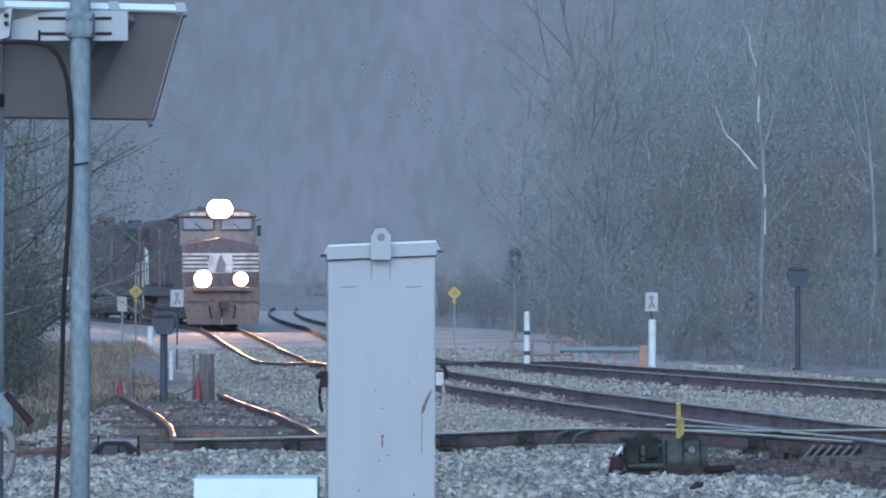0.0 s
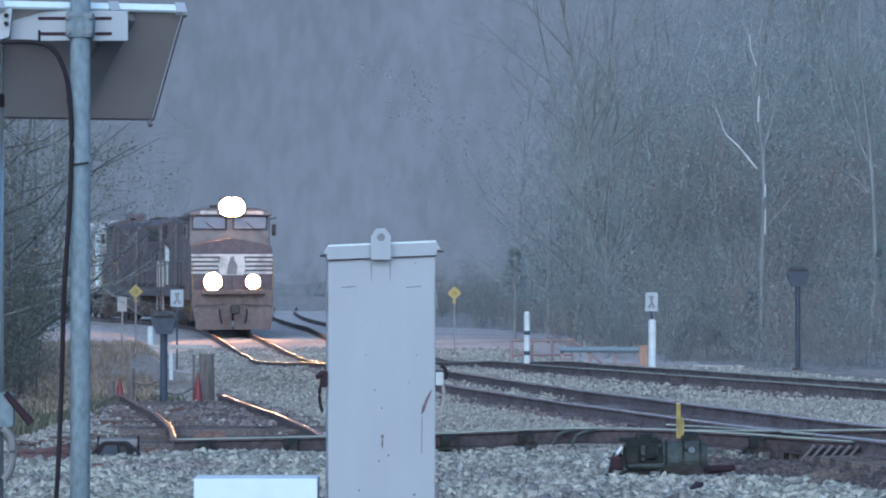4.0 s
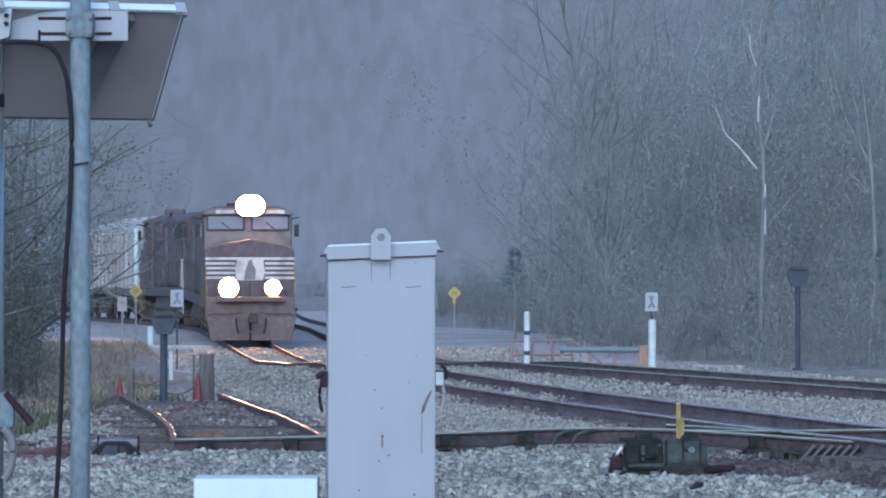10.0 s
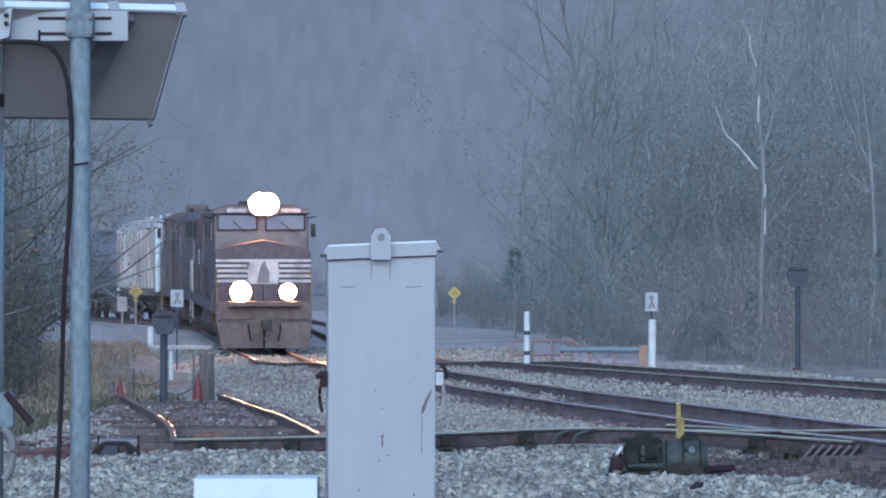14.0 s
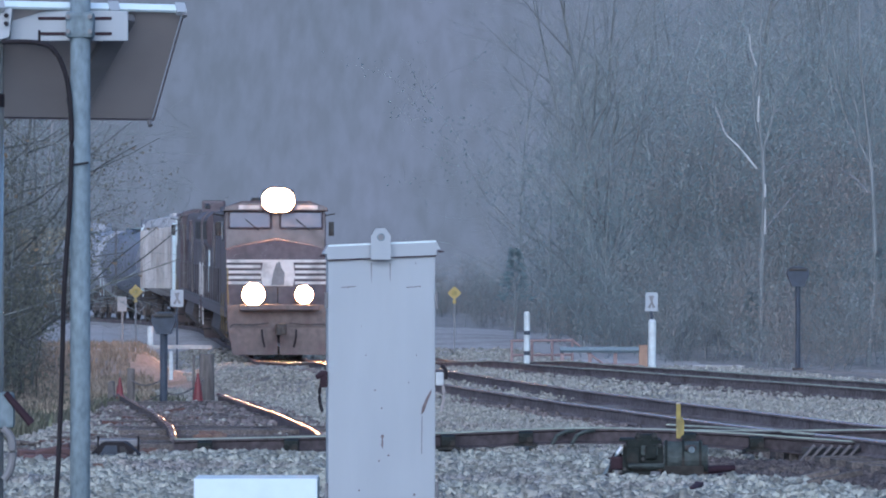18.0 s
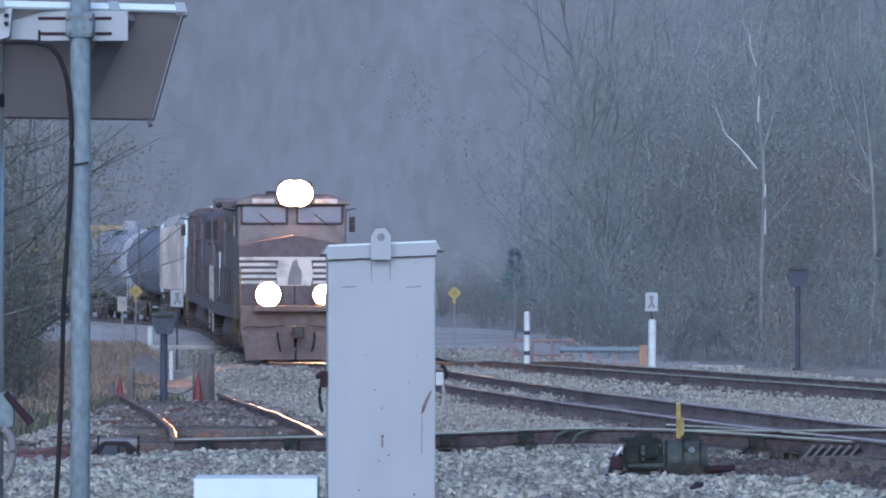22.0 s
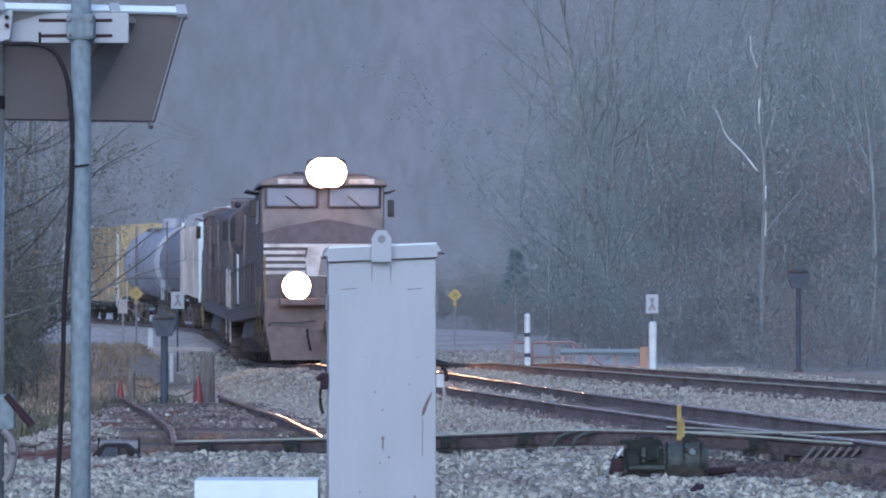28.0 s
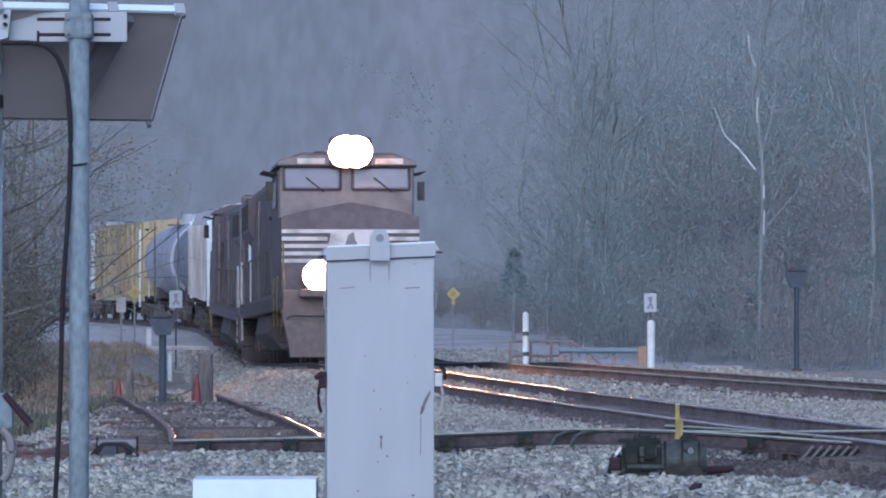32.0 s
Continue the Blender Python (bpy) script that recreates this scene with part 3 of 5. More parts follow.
stones("rail_dirt", scatter(3200, -6, 7, 41.5, 88, lambda x, y: in_view(x, y) and 0.86 < abs(x - main_x(y)) < 1.4 + 0.3 * noise.noise(Vector((x, y * 0.4, 7))), 0.0, 18), 0.03, 1, "brown dust-covered stones along the main rails", "pale_dirt")
grass("dry_grass", scatter(8000, -15, -4, 64, 118, lambda x, y: x < -0.073 * y + 0.9 * noise.noise(Vector((x * 0.9, y * 0.25, 11))) and -0.125 * y < x < main_x(y) - 3.5 + 1.1 * noise.noise(Vector((x * 0.7, y * 0.35, 5))) and noise.noise(Vector((x * 0.5, y * 0.2, 5))) > -0.3, 0, 12), 0.22, "dead straw-coloured grass on the bank")
grass("verge_grass", scatter(2500, -7.5, -4.6, 42, 76, lambda x, y: -0.125 * y < x < -4.75 + 0.3 * noise.noise(Vector((x, y, 6))), 0, 13), 0.2, "short dull grass beside the siding", "verge")
stones("fouled_patch", scatter(7500, 1.5, 5, 31.5, 40.2, lambda x, y: in_view(x, y) and fouled(x, y), 0.0, 7), 0.03, 1, "brown dirt and fines around the switch plates", "dirt")

# ---- the train ----
WHEEL_R = 0.5
axles = []


def wheelset(parent, x, r=WHEEL_R):
    bm = bmesh.new()
    for s in (-1, 1):
        rod((0, s * 0.68, 0), (0, s * 0.80, 0), r, seg=24, bm=bm)
        rod((0, s * 0.655, 0), (0, s * 0.69, 0), r + 0.025, seg=24, bm=bm)
        rod((0, s * 0.80, 0), (0, s * 0.95, 0), 0.12, seg=10, bm=bm)
        for k in range(3):
            a = k * 2.094
            rod((math.cos(a) * 0.3, s * 0.79, math.sin(a) * 0.3), (math.cos(a) * 0.3, s * 0.815, math.sin(a) * 0.3), 0.07, seg=8, bm=bm)
    rod((0, -0.8, 0), (0, 0.8, 0), 0.09, seg=10, bm=bm)
    ob = part("wheelset", bm, M["loco_under"], parent, at=pose(x, 0, r))
    axles.append((ob, x, r))
    return ob


def truck(parent, x, spacing, count, r=WHEEL_R):
    half = spacing * (count - 1) / 2
    for s in (-1, 1):
        bm = prism(((-half - 0.55, 0.55), (-half - 0.45, 0.30), (-half + 0.35, 0.30), (-half + 0.6, 0.42), (half - 0.6, 0.42), (half - 0.35, 0.30), (half + 0.45, 0.30), (half + 0.55, 0.55), (half + 0.4, 0.85), (-half - 0.4, 0.85)), 0.16, "y", at=(x, s * 1.0, 0))
        for k in range(count):
            box(x - half + k * spacing, s * 1.08, r, 0.34, 0.2, 0.34, 0.03, bm)
            if k < count - 1:
                for o in (-0.22, 0.0, 0.22):
                    rod((x - half + (k + 0.5) * spacing + o, s * 1.05, 0.45), (x - half + (k + 0.5) * spacing + o, s * 1.05, 0.8), 0.085, seg=10, bm=bm)
        part("truck_side_frame", bm, M["loco_under"], parent)
    part("bolster", box(x, 0, 0.85, 0.6, 2.1, 0.3, 0.04), M["loco_under"], parent)
    for k in range(count):
        wheelset(parent, x - half + k * spacing, r)


def coupler(parent, x, s):
    bm = box(x, 0, 0.88, 0.7, 0.2, 0.24, 0.03)
    box(x + s * 0.38, 0.04, 0.88, 0.22, 0.32, 0.34, 0.05, bm)
    part("coupler", bm, M["iron"], parent)


def locomotive(lit):
    t = thing("locomotive", pose(0, 100, 0), "black diesel locomotive with white nose stripes and lit headlights" if lit else "second black diesel locomotive coupled behind the first", "locomotive", "train")
    B, U, W = M["loco_black"], M["loco_under"], M["loco_white"]
    part("underframe", box(-0.1, 0, 1.36, 21.2, 3.0, 0.36, 0.04), B, t)
    part("fuel_tank", prism(((-1.35, 1.15), (-1.45, 0.7), (-1.1, 0.32), (1.1, 0.32), (1.45, 0.7), (1.35, 1.15)), 6.4, "x"), U, t)
    truck(t, 6.9, 1.85, 3), truck(t, -6.9, 1.85, 3)
    # long hood with doors, and the wider radiator at its end
    part("hood", box(-1.1, 0, 2.99, 13.8, 2.5, 2.9, 0.16), B, t)
    part("radiator", prism(((-1.22, 1.54), (-1.22, 3.1), (-1.45, 3.4), (-1.45, 4.2), (-1.2, 4.45), (1.2, 4.45), (1.45, 4.2), (1.45, 3.4), (1.22, 3.1), (1.22, 1.54)), 3.6, "x", at=(-8.4, 0, 0)), B, t)
    for s in (-1, 1):
        for i in range(9):
            part("hood_door", box(-7.4 + i * 1.22, s * 1.265, 2.75, 1.05, 0.05, 2.1, 0.015), B, t)
        for i in range(4):
            part("radiator_screen", box(-9.75 + i * 0.9, s * 1.46, 3.8, 0.8, 0.04, 0.6, 0.01), M["iron"], t)
        part("air_intake", box(2.6, s * 1.27, 3.8, 2.2, 0.2, 0.8, 0.06), B, t)
        for x in (-10.3, -2.0, 4.9):
            part("grab_bar", rod((x, s * 1.40, 1.5), (x, s * 1.40, 4.0), 0.035, seg=8), M["cream"], t)
        for x in (9.15, 7.6):
            part("step_rail", pipe(smooth_line([(x, s * 1.53, 1.9), (x + 0.05, s * 1.56, 1.4), (x, s * 1.53, 0.8)], 4), 0.014), M["yellow_rail"], t)
        part("walkway_edge", box(-0.3, s * 1.49, 1.5, 20.6, 0.05, 0.1, 0.01), M["rail_grey"], t)
    part("end_panel", box(-10.22, 0.82, 2.95, 0.04, 0.75, 2.6, 0.02), M["white"], t, "white panel at the corner of the hood end")
    part("exhaust_stack", box(0.2, 0, 4.56, 0.9, 0.5, 0.22, 0.03), M["iron"], t)
    part("dynamic_brake_hatch", box(3.4, 0, 4.5, 2.2, 1.7, 0.14, 0.03), B, t)
    # cab: walls, roof with a pale front edge, side and front windows
    part("cab", prism(((-1.5, 1.54), (-1.5, 4.24), (-1.36, 4.34), (1.36, 4.34), (1.5, 4.24), (1.5, 1.54)), 2.7, "x", at=(7.45, 0, 0)), B, t)
    part("cab_roof", prism(((-1.56, 4.32), (-1.5, 4.44), (-1.0, 4.62), (1.0, 4.62), (1.5, 4.44), (1.56, 4.32)), 3.0, "x", at=(7.5, 0, 0)), B, t)
    part("roof_front_edge", prism(((-1.54, 4.35), (-1.48, 4.44), (-1.0, 4.56), (1.0, 4.56), (1.48, 4.44), (1.54, 4.35)), 0.08, "x", at=(9.03, 0, 0)), M["cream"], t)
    part("cab_front", box(8.83, 0, 3.56, 0.1, 2.94, 1.5, 0.03), M["cream"], t)
    for s in (-1, 1):
        part("windshield", box(8.9, s * 0.76, 4.06, 0.05, 1.2, 0.46, 0.05), M["glass"], t, "windshield pane, pale sky reflection in its colour")
        part("windshield_frame", box(8.885, s * 0.76, 4.06, 0.05, 1.3, 0.54, 0.06), B, t)
        part("side_window", box(7.4, s * 1.5, 3.75, 1.5, 0.04, 0.6, 0.04), M["side_glass"], t)
        part("sunshade", box(7.4, s * 1.66, 4.22, 1.6, 0.32, 0.03, 0.01, m=pose(0, 0, 0, s * 12)), M["iron"], t)
        part("mirror", box(8.5, s * 1.68, 3.8, 0.05, 0.16, 0.42, 0.02), M["iron"], t)
    part("wiper", rod((8.95, -0.5, 3.76), (8.95, -0.9, 4.08), 0.015), M["iron"], t)
    part("wiper", rod((8.95, 1.0, 3.76), (8.95, 0.6, 4.08), 0.015), M["iron"], t)
    # nose with a peaked top, stripes and a plain badge shape
    nose = ((-1.5, 1.54), (-1.5, 3.20), (-1.1, 3.32), (0, 3.52), (1.1, 3.32), (1.5, 3.20), (1.5, 1.54))
    bm = prism(nose, 1.36, "x", at=(9.47, 0, 0))
    for v in bm.verts:
        if v.co.x > 10 and v.co.z > 3.0:
            v.co.z -= 0.03
            v.co.x -= 0.05
    nose_ob = part("nose", bm, B, t)
    for s in (-1, 1):
        for i, zz in enumerate((2.85, 2.69, 2.53, 2.37, 2.21)):
            part("stripe", box(10.16, s * (1.0 if i else 0.75), zz, 0.02, 1.0 if i else 1.5, 0.085, 0.006), W, nose_ob, "white painted stripe")
    part("badge", prism(((-0.46, 2.12), (-0.5, 2.5), (-0.42, 2.86), (0.1, 2.9), (0.45, 2.84), (0.5, 2.4), (0.44, 2.12)), 0.02, "x", at=(10.165, 0, 0)), W, nose_ob, "white emblem panel")
    part("badge_mark", prism(((-0.2, 2.14), (-0.14, 2.5), (-0.05, 2.78), (0.06, 2.84), (0.1, 2.66), (0.2, 2.5), (0.18, 2.14)), 0.02, "x", at=(10.178, 0, 0)), M["strut"], nose_ob, "grey emblem shape")
    part("nose_seam", rod((10.17, 0, 1.6), (10.17, 0, 2.1), 0.015), M["iron"], nose_ob)
    # front platform, steps, plow and coupler, both ends
    for s in (1, -1):
        part("end_plate", box(s * 10.5, 0, 1.2, 0.12, 3.0, 0.75, 0.03), M["plow"], t)
        for w in (-1, 1):
            part("plow_wing", prism(((-0.74, 0.12), (-0.76, 0.92), (0.74, 0.92), (0.62, 0.12)) if w > 0 else ((-0.62, 0.12), (-0.74, 0.92), (0.76, 0.92), (0.74, 0.12)), 0.08, "x"), M["plow"], t, at=pose(s * 10.78, w * 0.75, 0, 0, s * -8, -s * w * 14))
            part("uncoupling_lever", pipe(smooth_line([(s * 10.75, w * 0.3, 1.05), (s * 10.82, w * 0.8, 1.0), (s * 10.8, w * 1.35, 1.0), (s * 10.8, w * 1.42, 0.8)], 4), 0.018), M["iron"], t)
        part("anti_climber", box(s * 10.72, 0, 1.50, 0.3, 2.3, 0.16, 0.03), M["plow"], t)
        for w in (-1, 1):
            for i in range(4):
                part("step", box(s * 10.1, w * 1.36, 0.45 + i * 0.3, 0.75, 0.3, 0.05, 0.01), M["iron"], t)
            part("hand_rail", pipe(smooth_line([(s * 10.5, w * 1.45, 1.3), (s * 10.55, w * 1.48, 2.0), (s * 10.5, w * 1.48, 2.5), (s * 10.2, w * 1.48, 2.6), (s * 9.9, w * 1.48, 2.5), (s * 9.7, w * 1.48, 0.6)], 4), 0.022), M["yellow_rail"] if s > 0 else W, t, "pale painted grab rail")
            part("ditch_light_housing", box(s * 10.56, w * 0.74, 1.88, 0.2, 0.52, 0.52, 0.08), B, t)
            part("air_hose", pipe(smooth_line([(s * 10.8, w * 0.5, 0.85), (s * 10.98, w * 0.48, 0.6), (s * 10.95, w * 0.42, 0.35)], 4), 0.03), M["rubber"], t)
        coupler(t, s * 10.95, s)
    for s in (-1, 1):
        part("walkway_rail", pipe([(-9.9, s * 1.46, 2.6), (-5, s * 1.46, 2.6), (0, s * 1.46, 2.6), (5.0, s * 1.46, 2.6)], 0.02), M["rail_grey"], t)
        for i in range(9):
            part("stanchion", rod((-9.9 + i * 1.86, s * 1.46, 1.5), (-9.9 + i * 1.86, s * 1.46, 2.6), 0.02, seg=6), M["rail_grey"], t)
    # lamps
    part("headlight_housing", box(9.06, 0.07, 4.63, 0.15, 0.94, 0.68, 0.1), B, t)
    glow = M["headlight"] if lit else M["glass"]
    # Lit lenses are oversized: the lamps' glare is put into their width.
    for yy in (-0.13, 0.13):
        # Disc added behind each lens to block its backward light.
        part("headlight_rim", rod((9.12, 0.07 + yy, 4.64), (9.139, 0.07 + yy, 4.64), 0.365 if lit else 0.16, seg=28), M["iron"], t)
        part("headlight", rod((9.14, 0.07 + yy, 4.64), (9.152 + yy * 0.04, 0.07 + yy, 4.64), 0.345 if lit else 0.13, seg=28), glow, t, "lit warm headlight widened to its glare" if lit else "")
    for w in (-1, 1):
        # Another added disc keeps the ditch light's back glow off the nose.
        part("ditch_light_rim", rod((10.64, w * 0.74, 1.88), (10.654, w * 0.74, 1.88), (0.345 if w < 0 else 0.28) if lit else 0.15, seg=28), B, t)
        part("ditch_light", rod((10.655, w * 0.74, 1.88), (10.67, w * 0.74, 1.88), (0.325 if w < 0 else 0.26) if lit else 0.12, seg=28), glow if not lit else M["ditch"], t, "lit ditch light widened to its glare" if lit else "")
    for w in (-1, 1):
        part("number_board", box(9.05, 0.07 + w * 0.86, 4.43, 0.06, 0.62, 0.13, 0.02), M["loco_white"], t, "pale unlit number board")
    part("horn", rod((6.6, 0.4, 4.72), (7.3, 0.4, 4.72), 0.04, 0.12), M["iron"], t)
    part("antenna_dome", rod((7.2, -0.5, 4.6), (7.2, -0.5, 4.74), 0.2, 0.12, seg=14), M["iron"], t)
    return t


def car_base(name, label, length, category):
    t = thing(name, pose(0, 120, 0), label, category, "train")
    h = length / 2
    part("centre_sill", box(0, 0, 0.98, length - 0.6, 0.5, 0.35, 0.02), M["loco_under"], t)
    truck(t, h - 2.3, 1.78, 2, 0.46), truck(t, 2.3 - h, 1.78, 2, 0.46)
    coupler(t, h - 0.1, 1), coupler(t, 0.1 - h, -1)
    return t, h


def ladder(t, x, y, z0, z1, material, wide):
    for s in (-1, 1):
        a = (x + s * wide[0] / 2, y + s * wide[1] / 2)
        part("ladder_rail", rod((*a, z0), (*a, z1), 0.022, seg=6), material, t)
    k = int((z1 - z0) / 0.42)
    for i in range(k):
        z = z0 + 0.2 + i * 0.42
        part("rung", rod((x - wide[0] / 2, y - wide[1] / 2, z), (x + wide[0] / 2, y + wide[1] / 2, z), 0.016, seg=6), material, t)


def hopper(label, paint, ribs):
    t, h = car_base("hopper_car", label, 16.0, "freight car")
    L = 15.0
    side = ((-1.5, 1.5), (-1.55, 3.9), (-1.25, 4.45), (-0.6, 4.6), (0.6, 4.6), (1.25, 4.45), (1.55, 3.9), (1.5, 1.5), (0.7, 1.15), (-0.7, 1.15))
    bm = prism(side, L - 2.6, "x")
    part("body", bm, paint, t)
    for s in (1, -1):
        bm = prism(side, 1.3, "x", at=(s * (L / 2 - 0.65), 0, 0))
        for v in bm.verts:
            if abs(v.co.x) > L / 2 - 0.2 and v.co.z < 3.5:
                v.co.x -= s * 1.0
        part("end_sheet", bm, paint, t)
        part("end_platform", box(s * (L / 2 - 0.3), 0, 1.3, 1.4, 2.9, 0.14, 0.02), M["loco_under"], t)
        for w in (-1, 1):
            ladder(t, s * (L / 2 + 0.1), w * 1.2, 1.2, 4.3, M["white"], (0.0, 0.4))
            part("corner_post", box(s * (L / 2 - 0.05), w * 1.48, 2.75, 0.12, 0.12, 2.8, 0.01), M["white"], t)
    for i in range(4):
        part("outlet_gate", prism(((-0.8, 1.2), (-0.35, 0.5), (0.35, 0.5), (0.8, 1.2)), 1.2, "x", at=(-4.8 + i * 3.2, 0, 0)), M["loco_under"], t)
        part("roof_hatch", box(-4.8 + i * 3.2, 0, 4.66, 1.6, 0.9, 0.14, 0.03), paint, t)
    if ribs:
        for s in (-1, 1):
            for i in range(11):
                part("rib", box(-6.5 + i * 1.3, s * 1.585, 2.75, 0.13, 0.12, 2.5, 0.01), paint, t)
    part("running_board", box(0, 0.75, 4.72, L, 0.35, 0.05, 0.01), M["galv"], t)
    return t


def boxcar(label, paint):
    t, h = car_base("boxcar", label, 17.0, "freight car")
    L = 16.2
    part("body", box(0, 0, 2.8, L, 2.95, 3.2, 0.05), paint, t)
    part("roof", prism(((-1.5, 4.43), (0, 4.58), (1.5, 4.43), (1.5, 4.37), (-1.5, 4.37)), L, "x"), M["box_yellow"], t)
    for s in (-1, 1):
        for i in range(12):
            x = -7.6 + i * 1.38
            if abs(x) > 1.6:
                part("side_post", box(x, s * 1.5, 2.8, 0.12, 0.1, 3.1, 0.01), paint, t)
        part("sliding_door", box(0, s * 1.53, 2.7, 3.0, 0.09, 2.7, 0.02), paint, t)
        part("side_sill", box(0, s * 1.45, 1.1, L, 0.1, 0.3, 0.02), paint, t)
        for i in range(6):
            part("end_rib", box(s * (L / 2 + 0.03), 0, 1.55 + i * 0.45, 0.1, 2.7, 0.2, 0.03), paint, t)
        ladder(t, s * (L / 2 - 0.35), -s * 1.57, 0.7, 4.1, M["white"], (0.42, 0.0))
    return t


def tank_car(label, paint, length=16.5):
    t, h = car_base("tank_car", label, length, "freight car")
    e = length / 2 - 1.05
    part("tank", rod((-e, 0, 2.7), (e, 0, 2.7), 1.54, seg=32), paint, t)
    for s in (-1, 1):
        part("tank_head", rod((s * e, 0, 2.7), (s * (e + 0.55), 0, 2.7), 1.54, 0.8, seg=32), paint, t)
        part("saddle", box(s * (e - 1.3), 0, 1.35, 1.2, 2.2, 0.5, 0.04), M["loco_under"], t)
        part("end_rail", pipe([(s * (e + 0.7), -1.3, 1.1), (s * (e + 0.7), -1.3, 2.1), (s * (e + 0.7), 1.3, 2.1), (s * (e + 0.7), 1.3, 1.1)], 0.025), M["white"], t)
        part("side_rail", rod((-e - 0.4, s * 1.53, 2.0), (e + 0.4, s * 1.53, 2.0), 0.025, seg=6), M["rail_grey"], t)
    part("dome", rod((0, 0, 4.1), (0, 0, 4.65), 0.5, 0.45, seg=18), paint, t)
    part("dome_platform", box(0, 0, 4.2, 2.2, 2.0, 0.06, 0.01), M["galv"], t)
    ladder(t, 0, 1.62, 1.0, 4.3, M["rail_grey"], (0.45, 0.0))
    ladder(t, 0, -1.62, 1.0, 4.3, M["rail_grey"], (0.45, 0.0))
    return t


# vehicle and half its length over couplers
TRAIN = [(locomotive(True), 11.3), (locomotive(False), 11.3), (hopper("dirty white ribbed covered hopper car", M["hop_white"], True), 8.2),
         (tank_car("dull blue-grey tank car", M["tank_black"], 14.2), 7.25), (tank_car("pale blue-grey tank car with streaked sides", M["tank_pale"], 14.2), 7.25), (boxcar("muted yellow ribbed boxcar", M["box_yellow"]), 8.6),
         (hopper("smooth grey covered hopper car", M["hop_grey"], False), 8.2), (hopper("weathered grey hopper car at the rear", M["hop_grey"], True), 8.2),
         (tank_car("dark tank car farther back", M["tank_black"]), 8.4), (hopper("pale ribbed hopper car at the rear", M["hop_white"], True), 8.2)]
SPEED = 2.2

# ---- woods ----
def tree_mesh(seed, height, trunk_r, spread=0.5, first=0.25, depth=4, lean=0.0, kids=(11, 5, 4, 3)):
    """Limbs of a bare tree as tapered tubes: the trunk with its main limbs, and the fine twigs."""
    rng = random.Random(seed)
    thick, thin = ([], []), ([], [])

    def tube(store, pts, radii, seg):
        verts, faces = store
        base = len(verts)
        if len(pts) == 2:
            u = (pts[1] - pts[0]).orthogonal().normalized() * radii[0]
            w = (pts[1] - pts[0]).normalized().cross(u)
            verts.extend((tuple(pts[0] + u), tuple(pts[0] - u * 0.5 + w * 0.87), tuple(pts[0] - u * 0.5 - w * 0.87), tuple(pts[1])))
            faces.extend(((base, base + 1, base + 3), (base + 1, base + 2, base + 3), (base + 2, base, base + 3)))
            return
        for i, p in enumerate(pts):
            d = (pts[min(i + 1, len(pts) - 1)] - pts[max(i - 1, 0)]).normalized()
            u = d.orthogonal().normalized()
            w = d.cross(u)
            verts.extend(tuple(p + (u * math.cos(a) + w * math.sin(a)) * radii[i]) for a in (2 * math.pi * k / seg for k in range(seg)))
        for i in range(len(pts) - 1):
            for k in range(seg):
                faces.append((base + i * seg + k, base + i * seg + (k + 1) % seg, base + (i + 1) * seg + (k + 1) % seg, base + (i + 1) * seg + k))

    def limb(p, d, length, r, level):
        n = 6 if level == 0 else (4 if level < 2 else 5 - level)
        pts, q, dd = [p], p.copy(), d.copy()
        for i in range(n):
            dd = (dd + Vector((rng.gauss(0, 1), rng.gauss(0, 1), rng.gauss(0, 0.6))) * (0.06 if level == 0 else 0.17) + Vector((0, 0, 0.05 * (level > 0)))).normalized()
            q = q + dd * (length / n)
            pts.append(q.copy())
        end = 0.25 if level < 3 else 0.5
        radii = [r * (1 - (1 - end) * i / n) for i in range(n + 1)]
        tube(thick if level < 2 else thin, pts, radii, 8 if level == 0 else (5 if level == 1 else 3))
        if level >= depth:
            return
        for k in range(kids[level]):
            f = (first + (1 - first) * (k + rng.random()) / kids[level]) if level == 0 else 0.25 + 0.75 * (k + rng.random()) / kids[level]
            i = min(n - 1, int(f * n))
            at = pts[i].lerp(pts[i + 1], f * n - i)
            axis = (pts[i + 1] - pts[i]).normalized()
            out = Vector((rng.gauss(0, 1), rng.gauss(0, 1), rng.gauss(0.1, 0.5)))
            out = (out - axis * out.dot(axis)).normalized()
            nd = (axis * rng.uniform(0.6, 1.1) + out * rng.uniform(0.6, 1.1) * (spread * 2)).normalized()
            limb(at, nd, length * rng.uniform(0.35, 0.55) * (1.15 - 0.5 * f if level == 0 else 1), radii[i] * rng.uniform(0.4, 0.6), level + 1)

    limb(Vector((0, 0, -0.3)), Vector((lean, 0, 1)).normalized(), height, trunk_r, 0)
    out = []
    for name, (v, f) in (("trunk", thick), ("twigs", thin)):
        me = bpy.data.meshes.new(name)
        me.from_pydata(v, [], f)
        for p in me.polygons:
            p.use_smooth = True
        out.append(me)
    return out


def make_tree(meshes, bark, label, group="bare winter trees"):
    t = thing("tree", pose(0, 0, -100), label, "tree", group)
    for name, me, m in (("trunk", meshes[0], bark), ("crown", meshes[1], M["twig"])):
        me.materials.append(m)
        ob = new(name, me)
        ob.parent = t
    return t


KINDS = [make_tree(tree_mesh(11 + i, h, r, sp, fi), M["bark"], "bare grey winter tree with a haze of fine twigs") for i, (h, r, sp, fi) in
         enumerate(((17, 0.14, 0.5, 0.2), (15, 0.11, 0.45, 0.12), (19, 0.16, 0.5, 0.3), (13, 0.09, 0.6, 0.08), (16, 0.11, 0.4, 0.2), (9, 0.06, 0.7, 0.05)))]


